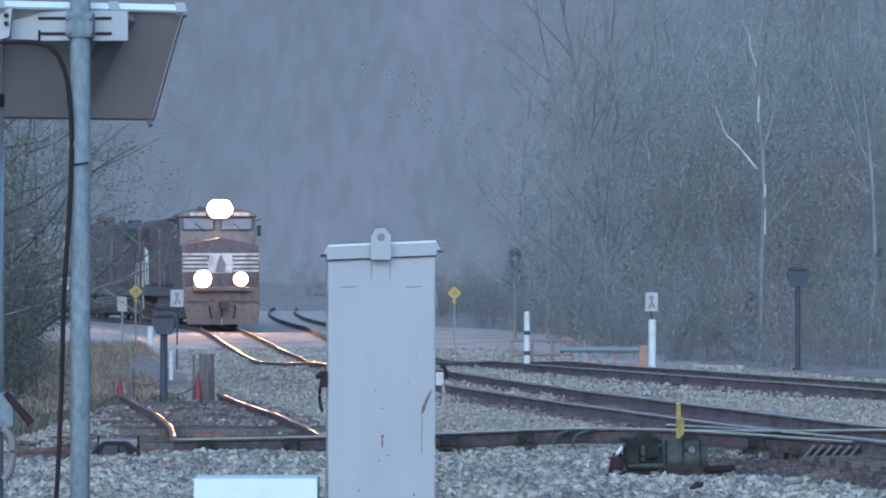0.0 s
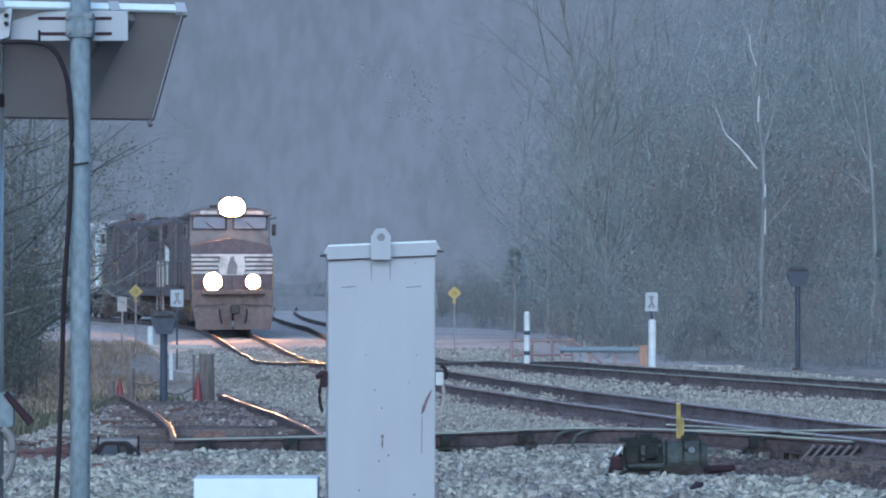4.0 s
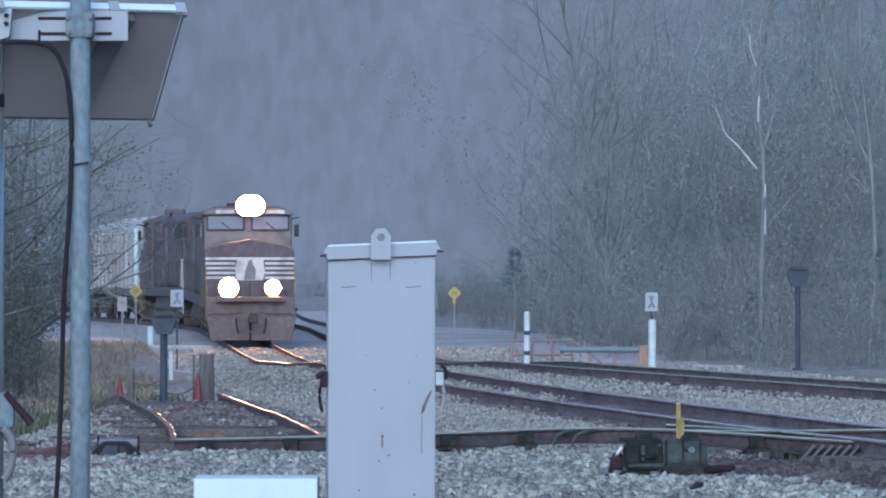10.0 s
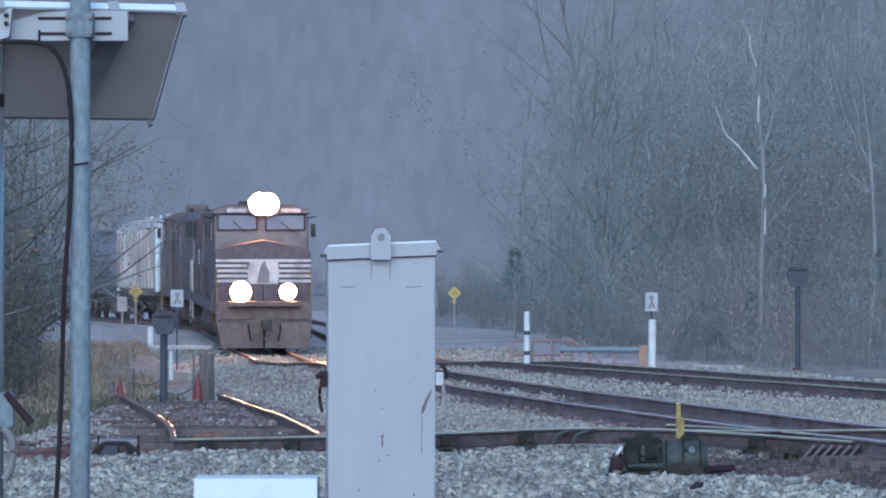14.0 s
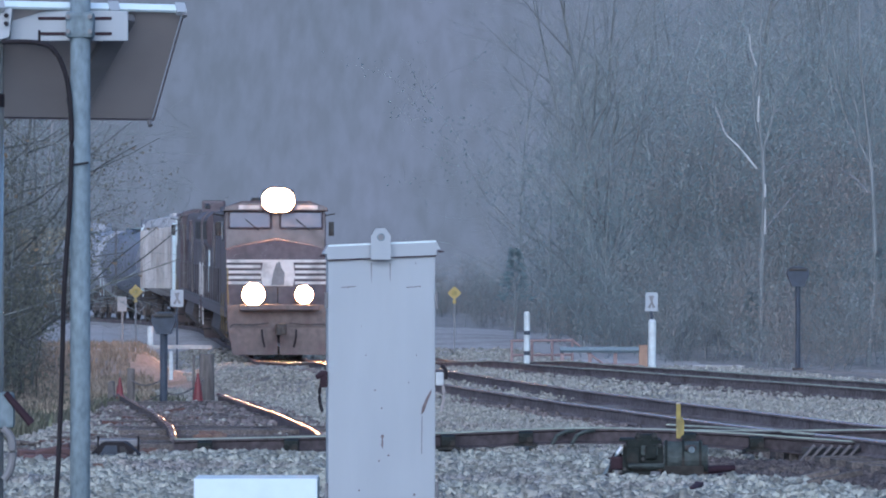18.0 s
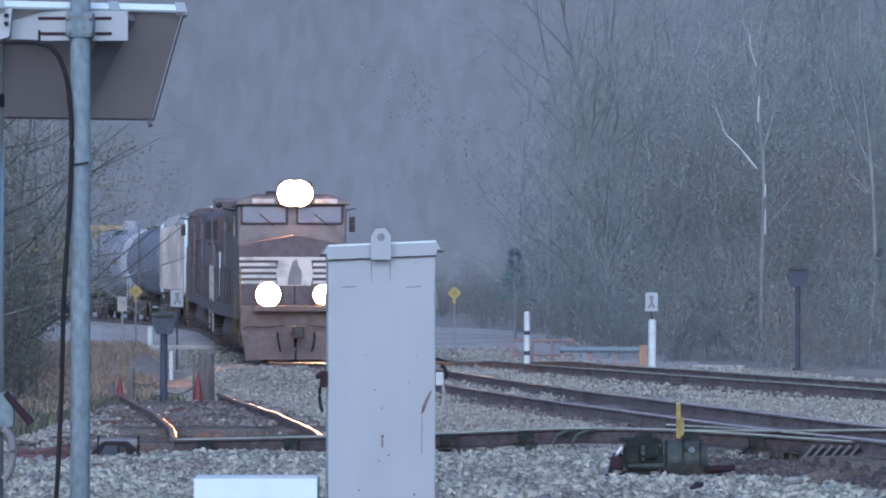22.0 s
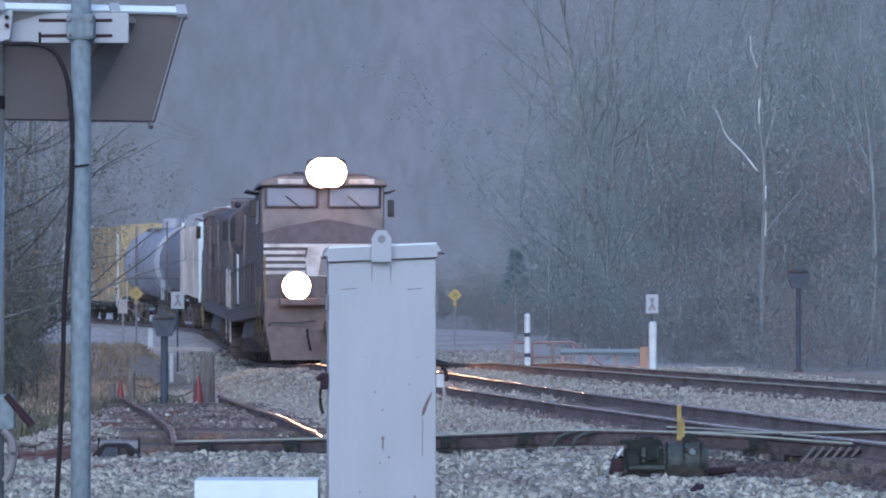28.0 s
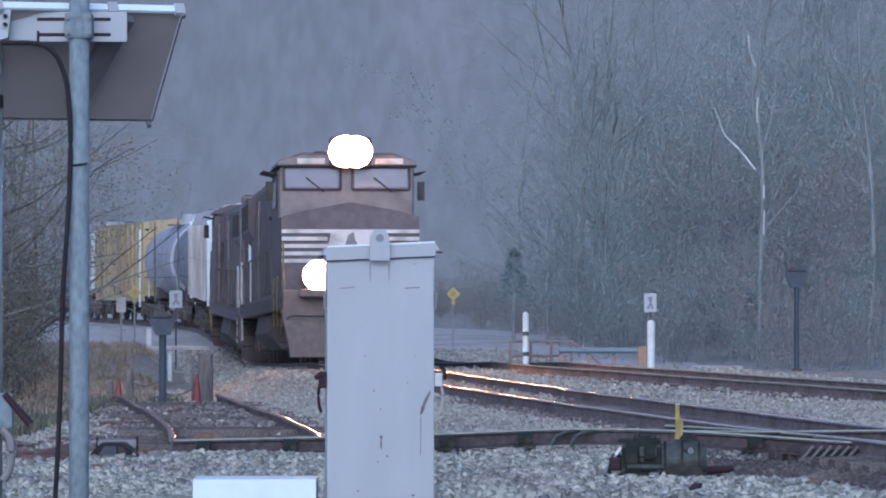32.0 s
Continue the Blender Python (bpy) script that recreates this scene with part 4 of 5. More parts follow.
# Trees of the far slope: haze is put into their paler bark.
PALE = [make_tree(tree_mesh(51 + i, h, r, 0.45, fi), M["pale_bark"], "tall bare tree on the far slope, trunk paled for haze") for i, (h, r, fi) in enumerate(((19, 0.2, 0.35), (17, 0.16, 0.25)))]


def thicket_mesh(seed, stems, height, wide, top=0.017, droop=0.0):
    """Crooked stems springing from the ground, each with a spreading tangle of side limbs and fine twigs."""
    r = random.Random(seed)
    thick, thin = ([], []), ([], [])

    def strand(p, d, length, rad, n, level):
        v, f = thick if level == 0 else thin
        base, kids = len(v), []
        if n == 1:
            v.extend(((p.x + rad, p.y, p.z), (p.x - 0.5 * rad, p.y + 0.87 * rad, p.z), (p.x - 0.5 * rad, p.y - 0.87 * rad, p.z), tuple(p + d * length)))
            f.extend(((base, base + 1, base + 3), (base + 1, base + 2, base + 3), (base + 2, base, base + 3)))
            return
        for i in range(n + 1):
            k = rad * (1 - 0.75 * i / n)
            v.extend(((p.x + k, p.y, p.z), (p.x - 0.5 * k, p.y + 0.87 * k, p.z), (p.x - 0.5 * k, p.y - 0.87 * k, p.z)))
            d = (d + Vector((r.gauss(0, 1), r.gauss(0, 1), r.gauss(0, 0.7))) * (0.22 if level == 0 else 0.3)).normalized()
            if i < n and (i > 0 or level):
                for _ in range((4, 2)[level]):
                    e = d * 0.4 + Vector((r.gauss(0, 1), r.gauss(0, 1), r.gauss(0.15 - droop, 0.5)))
                    kids.append((p + d * (length / n * r.random()), e.normalized()))
            p = p + d * (length / n)
        for i in range(n):
            for k in range(3):
                f.append((base + i * 3 + k, base + i * 3 + (k + 1) % 3, base + (i + 1) * 3 + (k + 1) % 3, base + (i + 1) * 3 + k))
        for q, e in kids:
            strand(q, e, length * r.uniform(0.14, 0.34) if level == 0 else length * r.uniform(0.3, 0.6), max(rad * 0.4, 0.005), 3 if level == 0 else 1, level + 1)

    for _ in range(stems):
        a, q = r.uniform(0, 6.28), wide * math.sqrt(r.random())
        strand(Vector((math.cos(a) * q, math.sin(a) * q, -0.1)), Vector((math.cos(a) * 0.22 + r.gauss(0, 0.18), math.sin(a) * 0.22 + r.gauss(0, 0.18), 1)).normalized(), height * r.uniform(0.5, 1.1), top, 7, 0)
    return thick, thin


def leaf_mesh(points, count, size, seed):
    """Small withered leaves and bud sprays about the twigs."""
    q, v, f = random.Random(seed), [], []
    def way(k):
        return Vector((q.gauss(0, 1), q.gauss(0, 1), q.gauss(0, 1))).normalized() * k
    for _ in range(count):
        c = Vector(points[q.randrange(len(points))]) + Vector((q.gauss(0, 0.15), q.gauss(0, 0.15), q.gauss(0, 0.12)))
        g = size * q.uniform(0.5, 1.4)
        a, b = way(g), way(g * 0.6)
        k = len(v)
        v += [tuple(c - a), tuple(c + b), tuple(c + a), tuple(c - b)]
        f.append((k, k + 1, k + 2, k + 3))
    me = bpy.data.meshes.new("leaves")
    me.from_pydata(v, [], f)
    return me


def thicket(seed, stems, height, wide, twig="twig", top=0.017, droop=0.0, leaf="", leaves=0, size=0.08):
    t = thing("thicket", pose(0, 0, -100), "winter thicket of thin grey stems with withered leaves" if leaf else "leafless winter thicket of thin grey stems", "shrub", "thickets")
    pair = thicket_mesh(seed, stems, height, wide, top, droop)
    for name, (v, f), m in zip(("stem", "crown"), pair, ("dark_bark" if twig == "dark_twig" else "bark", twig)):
        me = bpy.data.meshes.new(name)
        me.from_pydata(v, [], f)
        me.materials.append(M[m])
        ob = tagged(new(name, me), kind="stuff")
        ob.parent = t
    if leaf:
        me = leaf_mesh(pair[1][0], leaves, size, seed)
        me.materials.append(M[leaf])
        tagged(new("leaves", me), kind="stuff").parent = t
    return t


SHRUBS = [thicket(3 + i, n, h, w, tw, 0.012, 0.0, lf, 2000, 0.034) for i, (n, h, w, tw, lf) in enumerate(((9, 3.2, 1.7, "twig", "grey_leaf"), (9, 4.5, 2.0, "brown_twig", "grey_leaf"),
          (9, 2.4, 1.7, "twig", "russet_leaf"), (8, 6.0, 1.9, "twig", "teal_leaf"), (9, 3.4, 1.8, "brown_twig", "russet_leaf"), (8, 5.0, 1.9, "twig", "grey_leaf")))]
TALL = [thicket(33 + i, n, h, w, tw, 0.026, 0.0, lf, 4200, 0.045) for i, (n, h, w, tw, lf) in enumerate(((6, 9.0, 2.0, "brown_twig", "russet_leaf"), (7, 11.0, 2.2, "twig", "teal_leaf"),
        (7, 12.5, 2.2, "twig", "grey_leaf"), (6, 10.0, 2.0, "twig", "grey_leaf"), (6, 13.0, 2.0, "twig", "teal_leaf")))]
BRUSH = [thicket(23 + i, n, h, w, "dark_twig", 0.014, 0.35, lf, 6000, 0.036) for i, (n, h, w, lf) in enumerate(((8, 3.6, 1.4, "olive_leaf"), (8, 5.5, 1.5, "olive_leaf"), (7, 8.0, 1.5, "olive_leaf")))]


def dark_tree(seed, h, r):
    t = make_tree(tree_mesh(seed, h, r, 1.25, 0.1, 4, 0.0, (14, 6, 4, 3)), M["dark_bark"], "dark spreading bare tree with a few dry leaves", "")
    crown = t.children[1]
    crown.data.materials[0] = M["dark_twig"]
    q, v, f = random.Random(seed), [], []
    source = crown.data.vertices
    for _ in range(50):
        c = source[q.randrange(len(source))].co + Vector((q.gauss(0, 0.08), q.gauss(0, 0.08), -0.05))
        a, b = Vector((q.gauss(0, 1), q.gauss(0, 1), q.gauss(0, 1))).normalized() * 0.05, Vector((q.gauss(0, 1), q.gauss(0, 1), q.gauss(0, 1))).normalized() * 0.035
        k = len(v)
        v += [tuple(c - a), tuple(c + b), tuple(c + a), tuple(c - b)]
        f.append((k, k + 1, k + 2, k + 3))
    me = bpy.data.meshes.new("dry_leaves")
    me.from_pydata(v, [], f)
    me.materials.append(M["dry_leaf"])
    tagged(new("dry_leaves", me), kind="stuff").parent = t
    return t


DARK = [dark_tree(61, 8.6, 0.06), dark_tree(67, 7.0, 0.05)]
rng = random.Random(77)


def plant(kind, x, y, s=1.0):
    m = pose(x, y, ground_z(x, y) - 0.1, 0, 0, rng.uniform(0, 360))
    t = copy_thing(kind, m)
    t.scale = (s, s, s)
    return t


def clear_of_track(x, y):
    d = np.hypot(MAIN_XY[:, 0] - x, MAIN_XY[:, 1] - y).min()
    return d > 7.5 and not (y < 270 and abs(x - (2.02 - 0.0935 * (y - 87.3) + 0.00027 * max(0, y - 140) ** 2)) < 7)


spots = []
while len(spots) < 60:
    y = rng.uniform(125, 290)
    a = rng.uniform(-0.015, 0.125)
    x = a * y
    if x > 6.5 and y > 150 and clear_of_track(x, y):
        spots.append((x, y))
while len(spots) < 64:
    y = rng.uniform(235, 330)
    x = rng.uniform(-0.13, 0.02) * y
    if clear_of_track(x, y):
        spots.append((x, y))
for x, y in spots:
    far = y > 235 and x < 5
    plant(PALE[rng.randrange(2)] if far and rng.random() < 0.7 else KINDS[rng.choice((0, 1, 2, 3, 4, 4, 5, 5))], x, y, rng.uniform(0.75, 1.15))
for x, y, k in ((-9.3, 88, 0), (-10.4, 95, 1), (-10.9, 84, 0), (-9.6, 78, 1), (-8.7, 72, 1), (-8.3, 80, 0), (-8.8, 86, 1), (-11.3, 99, 0), (-10.2, 92, 0), (-12.0, 106, 1), (-7.9, 70, 1), (-9.0, 82, 0), (-11.0, 102, 1), (-12.6, 114, 0), (-12.6, 104, 0), (-13.5, 110, 1), (-14.5, 118, 0), (-16.5, 135, 1)):
    plant(DARK[k], x, y, rng.uniform(0.85, 1.15))


def wood_kind(x, y):
    """Russet oaks in the middle of the wood, blue-green cedars towards its near end, grey between."""
    v = x / y + 0.02 * noise.noise(Vector((x * 0.08, y * 0.02, 1)))
    if 0.066 < v < 0.092:
        return rng.choice((0, 0, 0, 3))
    return rng.choice((1, 1, 4, 3)) if v < 0.055 else rng.choice((2, 3, 3, 1, 4))


count = 0
while count < 92:
    y = rng.uniform(136, 225)
    x = rng.uniform(0.026, 0.127) * y
    if clear_of_track(x, y):
        plant(TALL[wood_kind(x, y)] if x > 0.043 * y else KINDS[rng.choice((1, 3, 5))], x, y, rng.uniform(0.8, 1.15))
        count += 1
count = 0
while count < 26:
    y = rng.uniform(195, 265)
    x = rng.uniform(0.058, 0.13) * y
    if clear_of_track(x, y):
        plant(TALL[wood_kind(x, y)], x, y, rng.uniform(1.35, 1.7))
        count += 1
count = 0
while count < 72:
    y = rng.uniform(112, 190)
    x = rng.uniform(0.0, 0.125) * y
    if clear_of_track(x, y):
        plant(SHRUBS[rng.randrange(6)], x, y, rng.uniform(0.7, 1.2))
        count += 1
count = 0
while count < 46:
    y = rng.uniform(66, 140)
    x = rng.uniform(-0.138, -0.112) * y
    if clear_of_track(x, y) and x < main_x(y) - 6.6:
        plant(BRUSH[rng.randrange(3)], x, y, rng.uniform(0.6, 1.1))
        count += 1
while count < 62:
    y = rng.uniform(245, 320)
    x = rng.uniform(-0.12, 0.02) * y
    if clear_of_track(x, y):
        plant(SHRUBS[rng.randrange(6)], x, y, rng.uniform(0.7, 1.3))
        count += 1
count = 0
while count < 24:
    y = rng.uniform(222, 262)
    x = rng.uniform(-0.04, 0.022) * y
    if clear_of_track(x, y):
        plant(SHRUBS[rng.choice((0, 1, 2, 4))], x, y, rng.uniform(0.7, 1.0))
        count += 1
for k in KINDS + SHRUBS + TALL + PALE + BRUSH + DARK:
    for o in (*k.children_recursive, k):
        bpy.data.objects.remove(o)

# the pale forked birch at the wood's edge
def limb(points, r0, r1, seg=8):
    bm = bmesh.new()
    pts = smooth_line(points, 6)
    rings = []
    for i, p in enumerate(pts):
        d = (pts[min(i + 1, len(pts) - 1)] - pts[max(i - 1, 0)]).normalized()
        q, r = d.to_track_quat("Z", "Y"), r0 + (r1 - r0) * i / (len(pts) - 1)
        rings.append([bm.verts.new(p + q @ Vector((math.cos(a) * r, math.sin(a) * r, 0))) for a in (6.2832 * k / seg for k in range(seg))])
    for a, b in zip(rings, rings[1:]):
        for k in range(seg):
            bm.faces.new((a[k], a[(k + 1) % seg], b[(k + 1) % seg], b[k]))
    return bm


bx, by = 9.4, 120.0
base = ground_z(bx, by) - 0.1
birch = thing("tree", pose(bx, by, base), "slender dark-trunked tree with white weathered limbs", "tree")


def risen(points):
    return [(x, y, z - base) for x, y, z in points]


part("trunk", limb(risen([(0.0, 0, base), (0.06, 0, 2.4), (0.12, 0.05, 4.4), (0.1, 0.1, 5.5)]), 0.07, 0.055), M["bark"], birch)
for line, r0, r1, m in (([(-0.1, 0, 4.95), (-0.58, -0.1, 5.55), (-1.03, -0.1, 6.0), (-1.2, 0, 6.5), (-1.42, 0, 6.95)], 0.030, 0.018, "birch"),
                        ([(0.1, 0.1, 5.45), (-0.1, 0.1, 6.2), (-0.2, 0.1, 7.6), (-0.3, 0.1, 9.3)], 0.042, 0.02, "bark"),
                        ([(0.1, 0.1, 5.45), (0.4, 0.1, 6.6), (0.5, 0.1, 7.6)], 0.036, 0.012, "bark"),
                        ([(0.1, 0.1, 5.4), (0.0, 0, 6.3), (0.02, 0, 8.2), (0.06, 0, 10.5), (0.1, 0, 12.4)], 0.042, 0.02, "bark"),
                        ([(-0.04, -0.06, 6.35), (-0.05, -0.06, 6.75), (-0.03, -0.06, 7.1)], 0.04, 0.03, "birch"),
                        ([(-0.1, -0.05, 8.0), (-0.26, -0.05, 8.45), (-0.31, -0.05, 8.95)], 0.032, 0.02, "birch"),
                        ([(0.14, -0.05, 3.0), (0.15, -0.06, 3.4), (0.16, -0.06, 3.75)], 0.03, 0.02, "birch"),
                        ([(0.15, -0.03, 4.1), (0.16, -0.03, 4.5)], 0.028, 0.018, "birch"),
                        ([(0.45, 0, 4.85), (0.9, 0, 5.1), (1.4, 0.1, 5.25)], 0.024, 0.014, "pale_bark"),
                        ([(0.12, 0, 3.1), (0.6, 0, 3.7), (1.05, 0.1, 4.2), (1.3, 0.1, 4.55)], 0.022, 0.01, "pale_bark"),
                        ([(0.1, 0, 2.6), (0.35, 0, 2.95), (0.6, 0, 3.2)], 0.018, 0.008, "pale_bark"),
                        ([(0.4, 0.1, 6.6), (0.9, 0.1, 7.0), (1.25, 0.1, 7.7)], 0.02, 0.008, "pale_bark"),
                        ([(0.03, 0, 7.9), (0.5, 0.1, 8.6), (1.1, 0.2, 9.2)], 0.025, 0.01, "bark"),
                        ([(-0.2, 0.1, 7.6), (-0.8, 0.1, 7.9), (-1.3, 0.1, 8.4)], 0.02, 0.008, "bark")):
    part("limb", limb(risen(line), r0, r1, 6), M[m], birch)
b2 = thing("tree", pose(12.5, 119.0, ground_z(12.5, 119) - 0.1), "slender grey tree at the wood edge", "tree")
part("trunk", limb([(0, 0, 0), (0.2, 0, 3), (0.1, 0, 6), (-0.2, 0, 9), (-0.3, 0, 13)], 0.07, 0.035), M["bark"], b2)
part("limb", limb([(0.05, 0, 5.2), (-0.4, 0, 5.65), (-0.8, 0, 5.9)], 0.022, 0.012, 6), M["pale_bark"], b2)
part("limb", limb([(0.1, 0, 6.0), (-0.7, 0, 7.6), (-1.2, 0, 9.6)], 0.03, 0.012, 6), M["bark"], b2)
for x, y, z in ((0.1, 9.5, 0.7), (0.0, 8.0, -0.8)):
    part("limb", limb([(-0.2, 0, y - 1.2), (z * 0.5, 0, y), (z, 0, y + 1.0)], 0.024, 0.01, 6), M["bark"], b2)


# young evergreens among the bare trees
def evergreen(x, y, h, low=0.12, wide=0.26):
    t = thing("evergreen", pose(x, y, ground_z(x, y) - 0.05), "small blue-green conifer among bare trees", "tree", "evergreens")
    part("trunk", rod((0, 0, 0), (0, 0, h * 0.95), 0.06, 0.015), M["bark"], t)
    r = random.Random(int(x * 10))
    v, f = [], []
    for i in range(420):
        k = r.random() ** 0.7
        z, a = h * (low + (0.98 - low) * k), r.uniform(0, 6.28)
        q = (1 - k) * h * wide * (0.3 + 0.7 * r.random()) + 0.03
        c = Vector((math.cos(a) * q, math.sin(a) * q, z - q * 0.15))
        d = Vector((math.cos(a), math.sin(a), r.uniform(-0.2, 0.5))).normalized() * r.uniform(0.12, 0.25)
        s = d.cross(Vector((r.gauss(0, 1), r.gauss(0, 1), r.gauss(0, 1)))).normalized() * 0.035
        b = len(v)
        v += [tuple(c - s), tuple(c + s), tuple(c + d + s * 0.5), tuple(c + d - s * 0.5)]
        f.append((b, b + 1, b + 2, b + 3))
    me = bpy.data.meshes.new("crown")
    me.from_pydata(v, [], f)
    me.materials.append(M["teal_leaf"])
    tagged(new("crown", me), kind="stuff").parent = t


evergreen(2.6, 146.0, 3.4, 0.45, 0.2)
evergreen(9.8, 128.0, 2.2)

# ---- equipment beside the viewer ----
def equipment_case():
    W = M["white_case"]
    t = thing("equipment_case", pose(-0.273, 18.0, -0.02, 0, 0, 3), "tall white steel trackside equipment case with rust marks", "utility box")
    body = part("body", box(0, 0.17, 0.94, 0.478, 0.34, 1.84, 0.006), W, t)
    part("lid", prism(((-0.243, 1.845), (-0.243, 1.869), (-0.260, 1.874), (-0.238, 1.911), (0.241, 1.931), (0.262, 1.894), (0.244, 1.889), (0.244, 1.866)), 0.356, "y", at=(0, 0.17, 0)), W, t)
    # White strip painted in for the sky's highlight on the lid's top edge.
    part("lid_edge", prism(((-0.238, 1.903), (-0.238, 1.9115), (0.241, 1.9315), (0.241, 1.923)), 0.36, "y", at=(0, 0.17, 0)), M["white"], t, "painted sky highlight along the lid's edge")
    bm = prism(((-0.044, 1.845), (-0.044, 1.95), (-0.022, 1.985), (0.022, 1.985), (0.044, 1.95), (0.044, 1.845)), 0.012, "y", at=(-0.005, -0.04, 0))
    tab = part("lifting_eye", bm, W, t, "white lifting tab with a hole")
    part("hole", rod((-0.005, -0.0475, 1.945), (-0.005, -0.044, 1.945), 0.0125, seg=16), M["strut"], tab)
    part("hole_rim", rod((-0.005, -0.0468, 1.945), (-0.005, -0.040, 1.945), 0.018, seg=16), M["galv"], tab)
    for s in (-1, 1):
        part("hinge", rod((s * 0.246, 0.0, 1.63), (s * 0.246, 0.0, 1.70), 0.008), M["strut"], t)
        part("hinge", rod((s * 0.246, 0.0, 0.78), (s * 0.246, 0.0, 0.85), 0.008), M["strut"], t)
        latch = part("latch", box(s * 0.258, 0.0, 1.315, 0.035, 0.03, 0.06 if s > 0 else 0.075, 0.005), M["sign_white"] if s > 0 else M["latch"], t, "pale steel latch" if s > 0 else "dark latch")
        if s > 0:
            part("latch_bolt", pipe(smooth_line([(0.262, -0.01, 1.372), (0.278, -0.01, 1.365), (0.288, -0.01, 1.34), (0.284, -0.01, 1.315)], 4), 0.009), M["rubber"], latch)
        else:
            part("latch_bolt", rod((-0.262, -0.01, 1.34), (-0.292, -0.01, 1.322), 0.014, 0.011), M["latch"], latch)
        part("latch_hook", pipe(smooth_line([(s * 0.268, 0, 1.30), (s * 0.276, 0, 1.26), (s * 0.274, 0, 1.21), (s * 0.264, 0, 1.17)], 5), 0.007), M["backsheet"] if s > 0 else M["rubber"], latch)
        part("weld_mark", rod((s * 0.145 - 0.035, -0.0005, 1.722), (s * 0.145 + 0.03, -0.0005, 1.727), 0.0016, seg=6), M["grime"], body)
    part("rust_scrape", prism(((0.175, 1.155), (0.18, 1.19), (0.20, 1.235), (0.222, 1.27), (0.222, 1.255), (0.203, 1.21), (0.19, 1.17)), 0.003, "y", at=(0, -0.0005, 0)), M["grime"], body)
    part("rust_run", prism(((0.176, 0.98), (0.178, 1.15), (0.182, 1.15), (0.18, 0.98)), 0.002, "y", at=(0, -0.0003, 0)), M["strut"], body)
    for x, z, r in ((0.003, 1.06, 0.008), (0.004, 1.03, 0.004), (0.03, 0.975, 0.005), (-0.012, 0.95, 0.004), (-0.03, 1.265, 0.004), (0.0, 1.185, 0.004), (-0.07, 1.42, 0.003), (0.155, 1.42, 0.003), (0.145, 0.80, 0.006), (-0.1, 0.82, 0.004), (-0.15, 1.72, 0.002), (0.15, 1.83, 0.003), (0.12, 1.30, 0.003), (-0.09, 1.55, 0.002)):
        part("rust_spot", rod((x, -0.0015, z), (x, 0.0, z), r, seg=8), M["grime"], body)
    part("drip_stain", prism(((-0.002, 1.02), (0.001, 1.06), (0.006, 1.06), (0.006, 1.0)), 0.002, "y", at=(0, -0.0003, 0)), M["grime"], body)
    part("seam", prism(((-0.243, 1.840), (-0.243, 1.8455), (0.244, 1.8665), (0.244, 1.861)), 0.008, "y", at=(0, -0.006, 0)), M["latch"], t, "dark gap under the lid")
    for s in (-1, 1):
        part("lid_pin", rod((s * 0.25, -0.02, 1.872 + s * 0.01), (s * 0.275, -0.02, 1.872 + s * 0.01), 0.004, seg=6), M["latch"], t)
    for x in (-0.046, 0.038):
        part("rust_run", prism(((x - 0.002, 1.77), (x - 0.003, 1.83), (x + 0.003, 1.83), (x + 0.001, 1.74)), 0.002, "y", at=(0, -0.0003, 0)), M["strut"], body)
    part("plinth", box(0, 0.17, 0.02, 0.42, 0.3, 0.08, 0.01), M["concrete"], t)


def low_pedestal():
    t = thing("low_pedestal", pose(-0.834, 18.0, -0.033), "low bright white utility pedestal with a wide cap", "utility box")
    part("cap", box(0, 0.16, 0.835, 0.55, 0.32, 0.10, 0.004), M["white"], t, "glossy white cap")
    part("body", box(0, 0.18, 0.40, 0.46, 0.24, 0.77, 0.01), M["galv"], t)


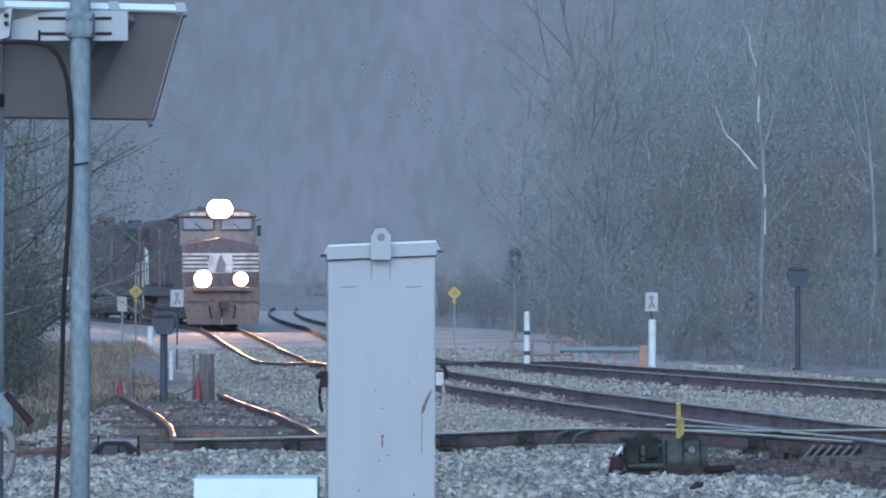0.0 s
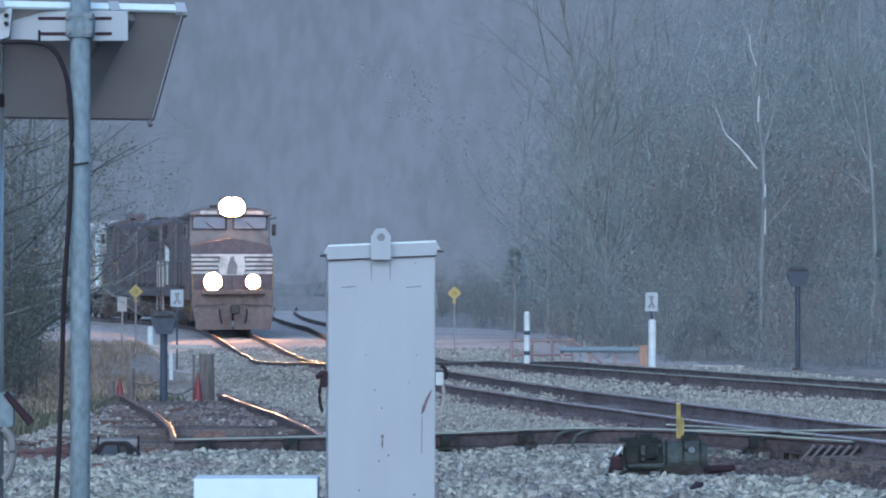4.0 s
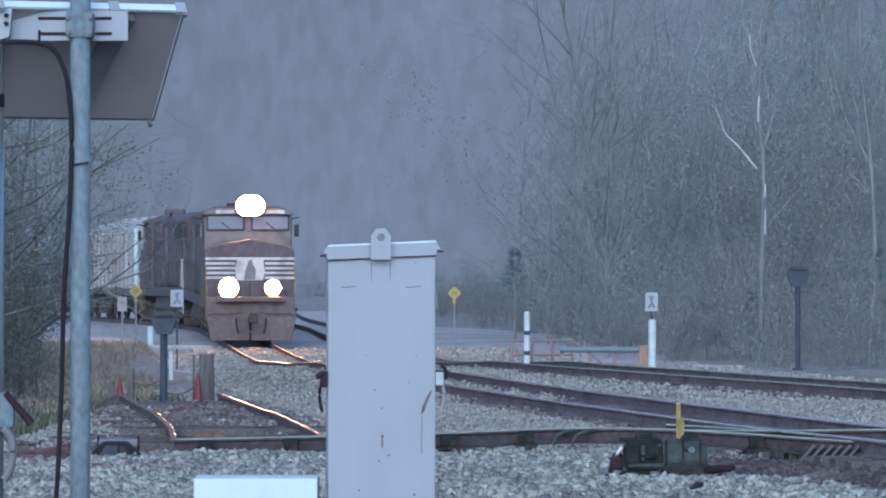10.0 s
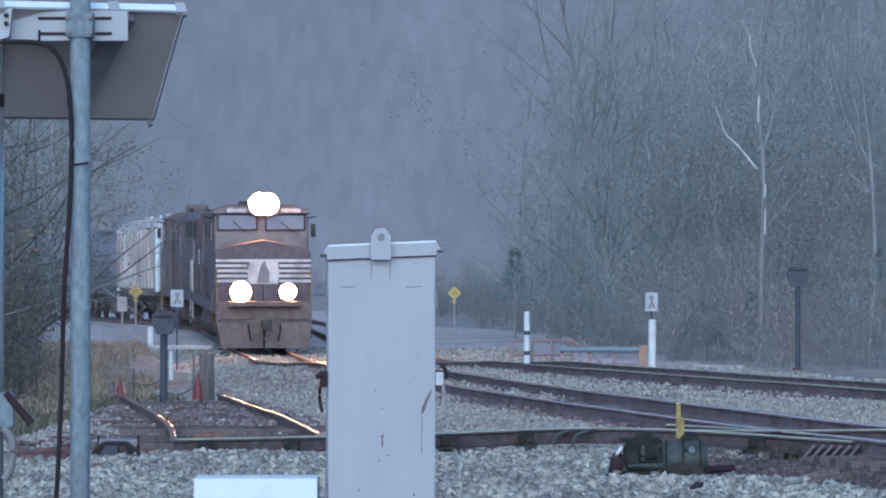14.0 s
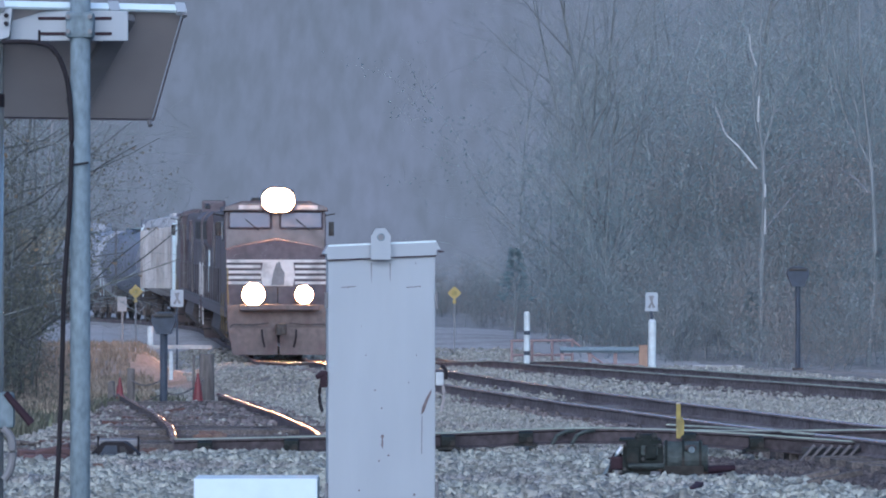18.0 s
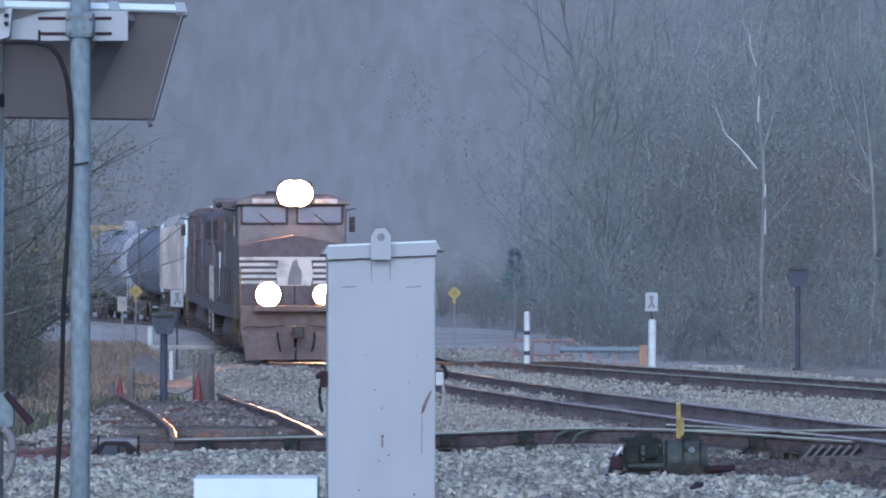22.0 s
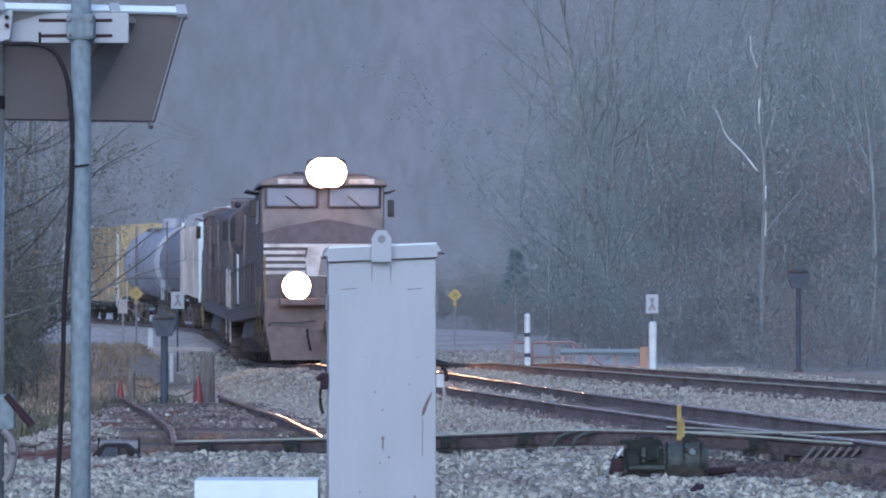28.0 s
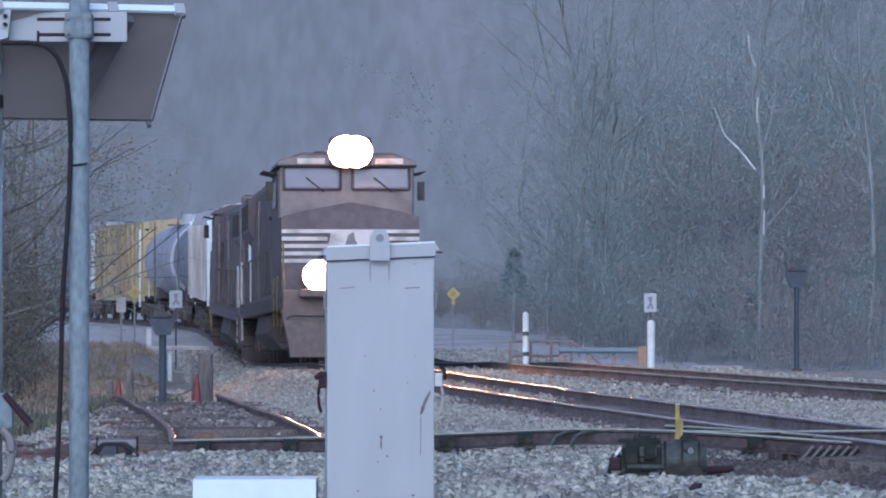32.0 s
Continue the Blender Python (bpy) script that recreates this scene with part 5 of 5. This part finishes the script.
def solar_mount():
    t = thing("solar_panel_mast", pose(-1.103, 12.3, -0.002), "solar panel on a galvanised pole with a black cable", "solar panel")
    pole = part("pole", rod((0, 0, -0.02), (0, 0, 2.75), 0.0305, seg=28), M["galv"], t)
    part("pole_foot", box(0, 0, 0.01, 0.2, 0.2, 0.02, 0.003), M["galv"], t)
    for p in pole.data.polygons:
        p.use_smooth = len(p.vertices) == 4
    # the tilted panel: its face looks away and up, its grey back towards the viewer
    tilt = pose(0.037, 0.07, 2.575, 0, 0, 19.5) @ pose(0, 0, 0, -42)
    w, d = 0.70, 0.495
    def P(a, b, c, sa, sb, sc, bev=0.002):
        return box(a, b, c, sa, sb, sc, bev)
    panel = part("panel", P(-0.06, d / 2, 0.004, w - 0.02, d - 0.02, 0.006), M["backsheet"], t, "plain grey back of the panel", at=tilt)
    part("panel_glass", P(-0.06, d / 2, 0.012, w - 0.03, d - 0.03, 0.006), M["ink"], panel)
    # Skylight on the top edge is put into its white colour.
    part("top_frame", P(-0.06, 0, 0.004, w, 0.012, 0.026), M["white"], panel, "frame edge with the sky's brightness in its white")
    part("bottom_frame", P(-0.06, d, 0.008, w, 0.003, 0.008, 0.001), M["grime"], panel)
    for s in (-1, 1):
        part("side_frame", P(-0.06 + s * w / 2, d / 2, 0.008, 0.003, d, 0.008, 0.001), M["grime"], panel)
    part("support_channel", box(0, 0, 0, 0.065, d * 0.8, 0.03, 0.002), M["strut"], panel, "darker steel support channel", at=pose(0.055, d * 0.42, -0.02, 0, 0, 12))
    for a in (0.272, 0.06, -0.3):
        part("frame_clip", P(a, -0.003, 0.0, 0.032, 0.018, 0.042), M["white_case"], panel, "grey-white clip over the frame edge")
    for a, b in ((0.28, 0.0), (0.06, 0.0), (0.27, d - 0.012)):
        part("frame_bolt", rod((a, b, -0.03), (a, b, -0.012), 0.008), M["strut"], panel)
    arm = part("mount_plate", box(-0.045, 0.04, 2.517, 0.375, 0.012, 0.092, 0.003), M["white_case"], t, "white slotted bracket plate")
    for x, w in ((-0.082, 0.10), (0.058, 0.07)):
        for z in (2.54, 2.493):
            part("slot", box(x, 0.033, z, w, 0.006, 0.010, 0.003), M["latch"], arm)
    part("plate_end_bracket", prism(((-0.25, 2.57), (-0.205, 2.565), (-0.215, 2.48), (-0.25, 2.47)), 0.05, "y", at=(0, 0.0, 0)), M["white_case"], t)
    for z in (2.545, 2.52):
        part("bracket_bolt", rod((-0.222, -0.04, z), (-0.222, -0.02, z), 0.007, seg=8), M["rubber"], t)
    clamp = part("pole_clamp", box(0, -0.002, 2.517, 0.085, 0.07, 0.08, 0.012), M["galv"], t)
    for x in (-0.033, 0.033):
        for z in (2.54, 2.495):
            part("clamp_bolt", rod((x, -0.05, z), (x, -0.03, z), 0.007, seg=8), M["strut"], clamp)
    cable = smooth_line([(-0.235, -0.02, 2.465), (-0.13, -0.03, 2.462), (-0.075, -0.035, 2.435), (-0.04, -0.035, 2.36), (-0.026, -0.036, 2.25), (-0.024, -0.036, 2.12), (-0.03, -0.036, 1.95), (-0.046, -0.038, 1.7), (-0.052, -0.038, 1.45), (-0.062, -0.04, 1.2), (-0.072, -0.04, 1.0), (-0.085, -0.04, 0.5), (-0.1, -0.04, 0.0)], 6)
    part("cable", pipe(cable, 0.0075), M["rubber"], t, "black rubber cable")
    part("cable_tie", rod((-0.03, -0.037, 2.09), (0.028, -0.032, 2.098), 0.003), M["rubber"], t)
    part("cable_drop", rod((-0.122, -0.03, 2.50), (-0.122, -0.03, 2.466), 0.004), M["rubber"], t)


def edge_mast():
    t = thing("signal_mast", pose(-1.385, 12.4, -0.02), "thick pale mast with a latch and hook", "mast")
    m = part("mast", rod((0, 0, 0), (0, 0, 3.0), 0.0385, seg=48), M["glossy_mast"], t)
    part("mast_foot", box(0, 0, 0.01, 0.24, 0.24, 0.02, 0.003), M["galv"], t)
    for p in m.data.polygons:
        p.use_smooth = len(p.vertices) == 4
    latch = part("latch", box(0.05, -0.03, 1.362, 0.05, 0.04, 0.11, 0.012), M["galv"], t)
    part("latch_bolt", rod((0.05, -0.055, 1.415), (0.13, -0.055, 1.322), 0.010, 0.013), M["latch"], latch)
    part("latch_hook", pipe(smooth_line([(0.040, -0.04, 1.308), (0.064, -0.04, 1.28), (0.070, -0.04, 1.23), (0.062, -0.04, 1.18), (0.044, -0.04, 1.15)], 5), 0.0125), M["strut"], latch)
    part("band", rod((0, 0, 2.29), (0, 0, 2.33), 0.041, seg=20), M["rubber"], t)


equipment_case()
low_pedestal()
solar_mount()
edge_mast()


# ---- trackside things ----
def switch_machine():
    t = thing("switch_machine", pose(1.905, 35.9, -0.07, 0, 0, -3), "oily black-green switch machine with a yellow lever", "switch machine")
    G = M["green_iron"]
    part("base", prism(((-0.52, -0.17), (-0.50, 0.14), (-0.2, 0.2), (0.42, 0.17), (0.46, -0.14), (0.1, -0.2), (-0.3, -0.22)), 0.05, "z", at=(0, 0, 0.035)), M["latch"], t)
    part("gear_box", prism(((-0.31, 0.05), (-0.31, 0.30), (-0.27, 0.36), (-0.2, 0.38), (0.03, 0.38), (0.05, 0.30), (0.05, 0.05)), 0.34, "y"), G, t)
    cover = part("gear_cover", box(-0.10, -0.03, 0.39, 0.20, 0.24, 0.07, 0.025), G, t)
    for x in (-0.17, -0.03):
        part("lug", rod((x, -0.14, 0.40), (x, -0.14, 0.44), 0.022, seg=8), M["iron"], cover)
    for x, z, w, h in ((-0.22, 0.24, 0.12, 0.14), (-0.06, 0.27, 0.1, 0.12), (-0.1, 0.13, 0.3, 0.04)):
        part("casting_rib", box(x, -0.18, z, w, 0.04, h, 0.012), G, t)
    part("motor_housing", prism([(0.17 * math.cos(a), 0.195 + 0.165 * math.sin(a)) for a in (6.2832 * k / 28 for k in range(28))], 0.34, "x", at=(0.225, 0, 0)), M["housing"], t)
    part("end_bell", prism([(0.135 * math.cos(a), 0.195 + 0.13 * math.sin(a)) for a in (6.2832 * k / 24 for k in range(24))], 0.05, "x", at=(0.42, 0, 0)), M["housing"], t)
    part("housing_band", prism(((-0.19, 0.05), (-0.19, 0.15), (0.19, 0.15), (0.19, 0.05)), 0.36, "x", at=(0.225, 0, 0)), G, t)
    for x in (0.075, 0.225, 0.375):
        part("housing_rim", prism([(0.182 * math.cos(a), 0.195 + 0.177 * math.sin(a)) for a in (6.2832 * k / 28 for k in range(28))], 0.022, "x", at=(x, 0, 0)), G, t)
    part("name_plate", box(0.15, -0.176, 0.2, 0.09, 0.012, 0.05, 0.004), M["housing"], t)
    for x, z in ((-0.29, 0.33), (-0.29, 0.12), (0.02, 0.33), (0.02, 0.12), (-0.13, 0.21)):
        part("cover_bolt", rod((x, -0.2, z), (x, -0.165, z), 0.017, seg=6), M["iron"], t)
    part("conduit", pipe(smooth_line([(-0.31, 0.0, 0.22), (-0.37, -0.04, 0.25), (-0.41, -0.08, 0.16), (-0.43, -0.1, 0.02)], 5), 0.018), M["rubber"], t)
    part("skid_plate", box(-0.28, -0.26, 0.045, 0.62, 0.1, 0.035, 0.008), M["latch"], t)
    part("skid_plate", box(0.36, -0.22, 0.055, 0.52, 0.1, 0.035, 0.008, m=pose(0, 0, 0, 0, -4, 6)), M["latch"], t)
    part("top_flange", box(-0.27, 0.0, 0.375, 0.14, 0.30, 0.025, 0.01), G, t)
    hatch = part("hatch", box(-0.075, -0.172, 0.285, 0.15, 0.02, 0.085, 0.01), M["housing"], t)
    for x in (-0.105, -0.045):
        part("port", rod((x, -0.19, 0.285), (x, -0.18, 0.285), 0.022, seg=10), M["ink"], hatch)
    part("lower_shaft", rod((-0.26, -0.2, 0.15), (0.06, -0.2, 0.15), 0.022), M["housing"], t)
    part("grease_lump", box(-0.02, -0.24, 0.05, 0.1, 0.1, 0.11, 0.03), M["strut"], t)
    part("cover_latch", box(0.29, -0.15, 0.31, 0.1, 0.05, 0.05, 0.015), M["iron"], t)
    part("cover_bolt", rod((0.30, -0.19, 0.29), (0.30, -0.15, 0.30), 0.028), M["galv"], t)
    part("side_arm", box(-0.36, -0.05, 0.17, 0.12, 0.12, 0.12, 0.02), M["latch"], t)
    part("crank", rod((-0.50, -0.08, 0.03), (-0.33, -0.08, 0.29), 0.014), M["galv"], t)
    part("crank_tip", rod((-0.36, -0.08, 0.25), (-0.315, -0.08, 0.315), 0.017), M["alu"], t)
    part("throw_rod", rod((0.38, 0, 0.10), (0.68, 0.12, 0.12), 0.04, 0.03), M["latch"], t)
    part("throw_rod", rod((-0.2, -0.1, 0.05), (-0.58, -0.12, 0.03), 0.035), M["latch"], t)
    part("foot", rod((0.0, -0.2, 0.0), (0.0, -0.2, 0.1), 0.04), M["iron"], t)
    lever = part("lever", box(0.185, 0.12, 0.535, 0.04, 0.05, 0.31, 0.006), M["machine_yellow"], t, "chipped yellow hand lever")
    part("lever_cheek", prism(((-0.03, 0.38), (-0.03, 0.5), (0.0, 0.58), (0.022, 0.53), (0.018, 0.42)), 0.07, "y", at=(0.215, 0.12, 0)), M["machine_yellow"], lever)
    part("lever_tip", box(0.185, 0.12, 0.695, 0.042, 0.052, 0.014, 0.004), M["backsheet"], lever)
    for x in (-0.3, -0.05, 0.42):
        part("anchor_bolt", rod((x, -0.15, 0.04), (x, -0.15, 0.10), 0.022, seg=8), M["iron"], t)


def bucket_signal(x, y, h, w):
    t = thing("marker_lamp_post", pose(x, y, ground_z(x, y) - 0.02), "black post with a bucket-shaped lamp head", "signal post", "marker lamp posts")
    part("post", rod((0, 0, 0), (0, 0, h - 0.2), 0.055, seg=12), M["post_dark"], t)
    head = part("lamp_head", prism(((-0.28 * w, 0), (-0.5 * w, 0.55 * w), (-0.46 * w, 0.8 * w), (-0.2 * w, 0.92 * w), (0.2 * w, 0.92 * w), (0.46 * w, 0.8 * w), (0.5 * w, 0.55 * w), (0.28 * w, 0)), 0.24, "y", at=(0, 0, h - 0.9 * w)), M["post_dark"], t)
    part("hood_rim", box(0, -0.13, h - 0.13 * w, 0.8 * w, 0.05, 0.05, 0.01), M["iron"], head)
    part("base_flange", box(0, 0, 0.03, 0.22, 0.22, 0.06, 0.01), M["iron"], t)


def marker_post(x, y, h, r, bands=0, drop=0.02):
    t = thing("marker_post", pose(x, y, ground_z(x, y) - drop), "white marker post with dark bands" if bands else "plain white round-topped marker post", "marker post", "marker posts")
    part("post", rod((0, 0, 0), (0, 0, h - r * 0.6), r, seg=16), M["post_white"], t)
    part("cap", rod((0, 0, h - r * 0.6), (0, 0, h), r, r * 0.55, seg=16), M["post_white"], t)
    for i in range(bands):
        part("band", rod((0, 0, h * (0.62 - 0.33 * i)), (0, 0, h * (0.62 - 0.33 * i) + 0.085), r * 1.03, seg=16), M["post_dark"], t)


def square_sign(x, y, z, w, h):
    g = ground_z(x, y)
    t = thing("track_sign", pose(x, y, g - 0.02), "small white square track sign with a dark symbol", "sign", "track signs")
    part("sign_post", box(0, 0.03, (z - g) / 2, 0.05, 0.04, z - g, 0.005), M["post_dark"], t)
    face = part("sign_face", box(0, 0, z - g, w, 0.015, h, 0.004), M["white_case"], t)
    part("symbol", prism(((-0.3 * w, -0.3 * h), (-0.05 * w, -0.02 * h), (-0.2 * w, 0.3 * h), (0.2 * w, 0.34 * h), (0.1 * w, 0.0), (0.32 * w, -0.3 * h), (0.1 * w, -0.34 * h), (0, -0.12 * h), (-0.1 * w, -0.36 * h)), 0.006, "y", at=(0, -0.011, z - g)), M["strut"], face)


def diamond_sign(x, y, z, w):
    g = ground_z(x, y)
    t = thing("diamond_sign", pose(x, y, g - 0.02), "small yellow diamond warning sign on a thin post", "sign", "diamond signs")
    part("sign_post", box(0, 0.03, (z - g) / 2, 0.05, 0.04, z - g, 0.005), M["strut"], t)
    part("sign_face", prism(((-w, 0), (0, w), (w, 0), (0, -w)), 0.015, "y", at=(0, 0, z - g)), M["yellow"], t)
    part("symbol", rod((0, -0.012, z - g), (0, -0.009, z - g), w * 0.42, seg=14), M["machine_yellow"], t, "faded round symbol")
    part("plate", box(0, 0, z - g - w * 1.25, w * 0.5, 0.015, w * 0.5, 0.003), M["yellow"], t)


switch_machine()
bucket_signal(7.85, 89.5, 2.30, 0.49)
bucket_signal(-4.1, 59.4, 1.40, 0.36)
marker_post(1.74, 84.0, 1.28, 0.062, 2)
marker_post(4.55, 88.0, 1.12, 0.085)
marker_post(-8.48, 117.2, 0.80, 0.09)
marker_post(-7.26, 108.0, 0.80, 0.055)
square_sign(4.55, 88.3, 1.22, 0.27, 0.41)
square_sign(-7.76, 118.0, 1.14, 0.38, 0.50)
diamond_sign(0.36, 128.0, 1.25, 0.22)
diamond_sign(-9.27, 122.0, 1.32, 0.22)
plate = thing("plate_sign", pose(-9.2, 116.0, ground_z(-9.2, 116) - 0.02), "plain grey plate sign on a post", "sign")
part("sign_post", box(0, 0.03, 0.6, 0.06, 0.05, 1.2, 0.005), M["strut"], plate)
part("sign_face", box(0, 0, 1.27, 0.27, 0.02, 0.42, 0.004), M["backsheet"], plate)


def traffic_cone(x, y, z, h):
    t = thing("traffic_cone", pose(x, y, z), "faded red-orange traffic cone", "traffic cone", "traffic cones")
    part("cone", rod((0, 0, 0.03), (0, 0, h), 0.085, 0.014, seg=18), M["cone_red"], t)
    part("cone_base", box(0, 0, 0.02, 0.2, 0.2, 0.03, 0.012), M["cone_red"], t)
    part("collar", rod((0, 0, h * 0.55), (0, 0, h * 0.72), 0.053, 0.04, seg=18), M["cone_red"], t)


def timber_post(x, y, h, r):
    t = thing("timber_post", pose(x, y, ground_z(x, y) - 0.03), "weathered grey timber post stump", "post", "timber posts")
    bm = rod((0, 0, 0), (0, 0, h), r, r * 0.94, seg=12)
    for v in bm.verts:
        v.co.x += 0.08 * r * math.sin(v.co.z * 9 + x)
        v.co.z += 0.04 * noise.noise(v.co * 9) if v.co.z > h * 0.5 else 0
    part("post", bm, M["wood"], t)


for x, y, h in ((-4.84, 60.6, 0.46), (-3.69, 60.9, 0.46)):
    traffic_cone(x, y, ground_z(x, y), h)
for x, y, h, r in ((-5.08, 62.0, 0.48, 0.06), (-4.80, 62.2, 0.62, 0.06), (-3.62, 62.0, 0.82, 0.118), (-3.80, 61.7, 0.8, 0.022)):
    timber_post(x, y, h, r)


def red_fence(x0, x1, y):
    t = thing("red_pipe_fence", pose(0, 0, 0), "red pipe fence at the track edge, haze in its paint", "fence")
    z0, z1 = ground_z(x0, y), ground_z(x1, y)
    for x in (x0, (x0 * 2 + x1) / 3, (x0 + 2 * x1) / 3, x1):
        g = ground_z(x, y)
        part("fence_post", rod((x, y, g - 0.05), (x, y, g + 0.72), 0.035), M["red"], t)
    for k in (0.35, 0.70):
        part("fence_rail", rod((x0, y, z0 + k), (x1, y, z1 + k), 0.03), M["red"], t)
    part("fence_stay", rod((x1, y, z1 + 0.7), (x1 + 0.9, y, z1), 0.03), M["red"], t)


def guard_barrier():
    x0, x1, y = 2.75, 4.65, 95.0
    g = ground_z(3.7, y)
    t = thing("guard_barrier", pose(0, 0, 0), "grey steel guard barrier with red uprights and an orange end post", "barrier")
    part("beam", prism(((-0.09, 0), (-0.04, 0.08), (0.04, 0.08), (0.09, 0), (0.04, -0.05), (-0.04, -0.05)), x1 - x0, "x", at=((x0 + x1) / 2, y, g + 0.46)), M["galv"], t)
    for x in (x0 + 0.05, x0 + 0.7, x0 + 1.3):
        part("upright", box(x, y + 0.08, g + 0.22, 0.09, 0.09, 0.5, 0.01), M["red"], t)
    part("lower_rail", rod((x0, y + 0.1, g + 0.12), (x1, y + 0.1, g + 0.12), 0.03), M["red"], t)
    part("end_post", box(x1 + 0.05, y, g + 0.28, 0.2, 0.2, 0.62, 0.02), M["orange"], t)


slab = thing("concrete_slab", pose(6.6, 98.0, ground_z(6.6, 98) - 0.05), "low pale concrete slab beyond the tracks", "slab")
part("slab_block", box(0, 0, 0.07, 1.35, 0.7, 0.2, 0.03), M["concrete"], slab)
red_fence(1.65, 3.1, 97.0)
guard_barrier()


def rubbish():
    t = thing("steel_wedge", pose(-3.17, 39.2, 0.0), "dark steel wedge-shaped block lying on the ballast", "track block")
    part("wedge", prism(((-0.25, 0), (-0.24, 0.03), (-0.13, 0.145), (-0.10, 0.155), (0.09, 0.155), (0.12, 0.14), (0.25, 0.02), (0.25, 0)), 0.26, "y"), M["rubber"], t)
    part("recess", prism(((-0.15, 0.02), (-0.09, 0.12), (0.02, 0.12), (0.03, 0.02)), 0.02, "y", at=(0, -0.132, 0)), M["post_dark"], t)
    part("recess", prism(((0.05, 0.03), (0.05, 0.11), (0.09, 0.11), (0.14, 0.03)), 0.02, "y", at=(0, -0.132, 0)), M["ink"], t)
    part("back_plate", box(0.0, 0.36, 0.13, 0.40, 0.26, 0.07, 0.015), M["strut"], t, "dusty grey plate")
    for x in (-0.19, 0.2):
        part("stud", rod((x, 0.24, 0.0), (x, 0.24, 0.2), 0.012), M["rubber"], t)
    for x, y, z, w, a, e in ((-3.78, 38.5, 0.02, 0.42, 4, 0), (-3.74, 38.85, 0.08, 0.34, -6, -14), (-3.95, 39.0, 0.04, 0.3, 22, 4), (-3.62, 38.6, 0.08, 0.16, 10, 5)):
        b = thing("scrap_timber", pose(x, y, z, 4, e, a), "broken reddish timber lying on ballast", "debris", "scrap timbers")
        part("beam", box(0, 0, 0, w, 0.11, 0.075, 0.015), M["red_wood"], b)
    for x, y, z, sx, sz in ((-2.86, 39.9, 0.0, 0.13, 0.06), (-2.8, 39.7, -0.03, 0.16, 0.05), (-2.36, 41.4, 0.10, 0.17, 0.07), (-3.12, 36.6, 0.03, 0.06, 0.03)):
        b = thing("rusty_lump", pose(x, y, z, 8, 5, 20), "crumbling orange-brown lump of rusted scrap", "debris", "rusty lumps")
        bm = bmesh.new()
        bmesh.ops.create_icosphere(bm, subdivisions=3, radius=1.0)
        for v in bm.verts:
            v.co = Vector((v.co.x * sx, v.co.y * sx * 0.8, v.co.z * sz)) * (1 + 0.45 * noise.noise(v.co * 2.2 + Vector((x, y, z))))
        part("lump", bm, M["orange_rust"], b)
    for x, y, a, w in ((2.05, 32.75, 70, 0.2), (3.05, 33.6, -20, 0.2), (3.3, 34.6, 8, 0.5), (3.15, 35.2, -5, 0.6), (3.5, 35.9, 4, 0.45)):
        b = thing("scrap_timber", pose(x, y, ground_z(x, y) + 0.06, 6, -12, a), "dark splintered timber half sunk in fouled ballast", "debris", "scrap timbers")
        part("beam", box(0, 0, 0, w, 0.07, 0.05, 0.01), M["latch"] if y < 33 else M["tie"], b)
    r = random.Random(4)
    for i in range(90):
        x, y = r.uniform(-4.4, -2.75), r.uniform(39.3, 50)
        if i > 63:
            y = r.uniform(42, 56)
            x = siding_x(y) + r.uniform(-1.7, 0.6)
        b = thing("scrap_stick", pose(x, y, ground_z(x, y) + 0.035, r.uniform(-8, 8), r.uniform(-10, 10), r.uniform(-40, 40)), "dark splintered wood scrap lying on ballast", "debris", "wood scraps")
        part("splinter", box(0, 0, 0, r.uniform(0.12, 0.4), r.uniform(0.03, 0.06), r.uniform(0.02, 0.045), 0.006), M["tie"] if i % 5 else M["rust"], b)


rubbish()


def sag_wire():
    t = thing("rope_barrier", pose(0, 0, 0), "slack dark rope strung between timber posts", "rope")
    for (x0, y0, z0), (x1, y1, z1), d in (((-5.08, 62.0, 0.28), (-4.1, 59.4, 0.2), 0.14), ((-4.80, 62.2, 0.42), (-4.1, 59.4, 0.42), 0.1), ((-4.1, 59.4, 0.2), (-3.62, 62.0, 0.45), 0.12)):
        g0, g1 = ground_z(x0, y0) + z0, ground_z(x1, y1) + z1
        part("rope", pipe([(x0 + (x1 - x0) * k / 8, y0 + (y1 - y0) * k / 8, g0 + (g1 - g0) * k / 8 - d * 4 * (k / 8) * (1 - k / 8)) for k in range(9)], 0.009, 6), M["rail_grey"], t)


sag_wire()


# ---- motion: the train creeps along the main track ----
def on_track(s):
    """Place on the rail head, s metres behind the point that the nose reaches last."""
    k = MAIN_ZERO - s / 0.5
    i = int(math.floor(k))
    a, b = Vector(MAIN[i]), Vector(MAIN[i + 1])
    p = a.lerp(b, k - i)
    return Vector((p.x, p.y, bed_z(p.y) + RAIL_H - 0.002))


def motions():
    times = [i * 1.0 for i in range(33)]
    behind = 0.0
    for i, (ob, half) in enumerate(TRAIN):
        centre = behind + half - 0.65
        behind += 2 * half
        rows = []
        for t in times:
            s = centre + (32 - t) * SPEED
            a, b = on_track(s - half * 0.62), on_track(s + half * 0.62)
            m, d = (a + b) / 2, a - b
            rows.append((t, pose(m.x, m.y, m.z, 0, (1 if i == 1 else -1) * math.degrees(math.atan2(d.z, math.hypot(d.x, d.y))), math.degrees(math.atan2(d.y, d.x)) + (180 if i == 1 else 0))))
        walk(ob, rows)
    spin = [i * 0.32 for i in range(101)]
    for ob, x, r in axles:
        walk(ob, [(t, pose(x, 0, r, 0, math.degrees(SPEED * t / r) * (-1 if ob.parent == TRAIN[1][0] else 1), 0)) for t in spin])


motions()
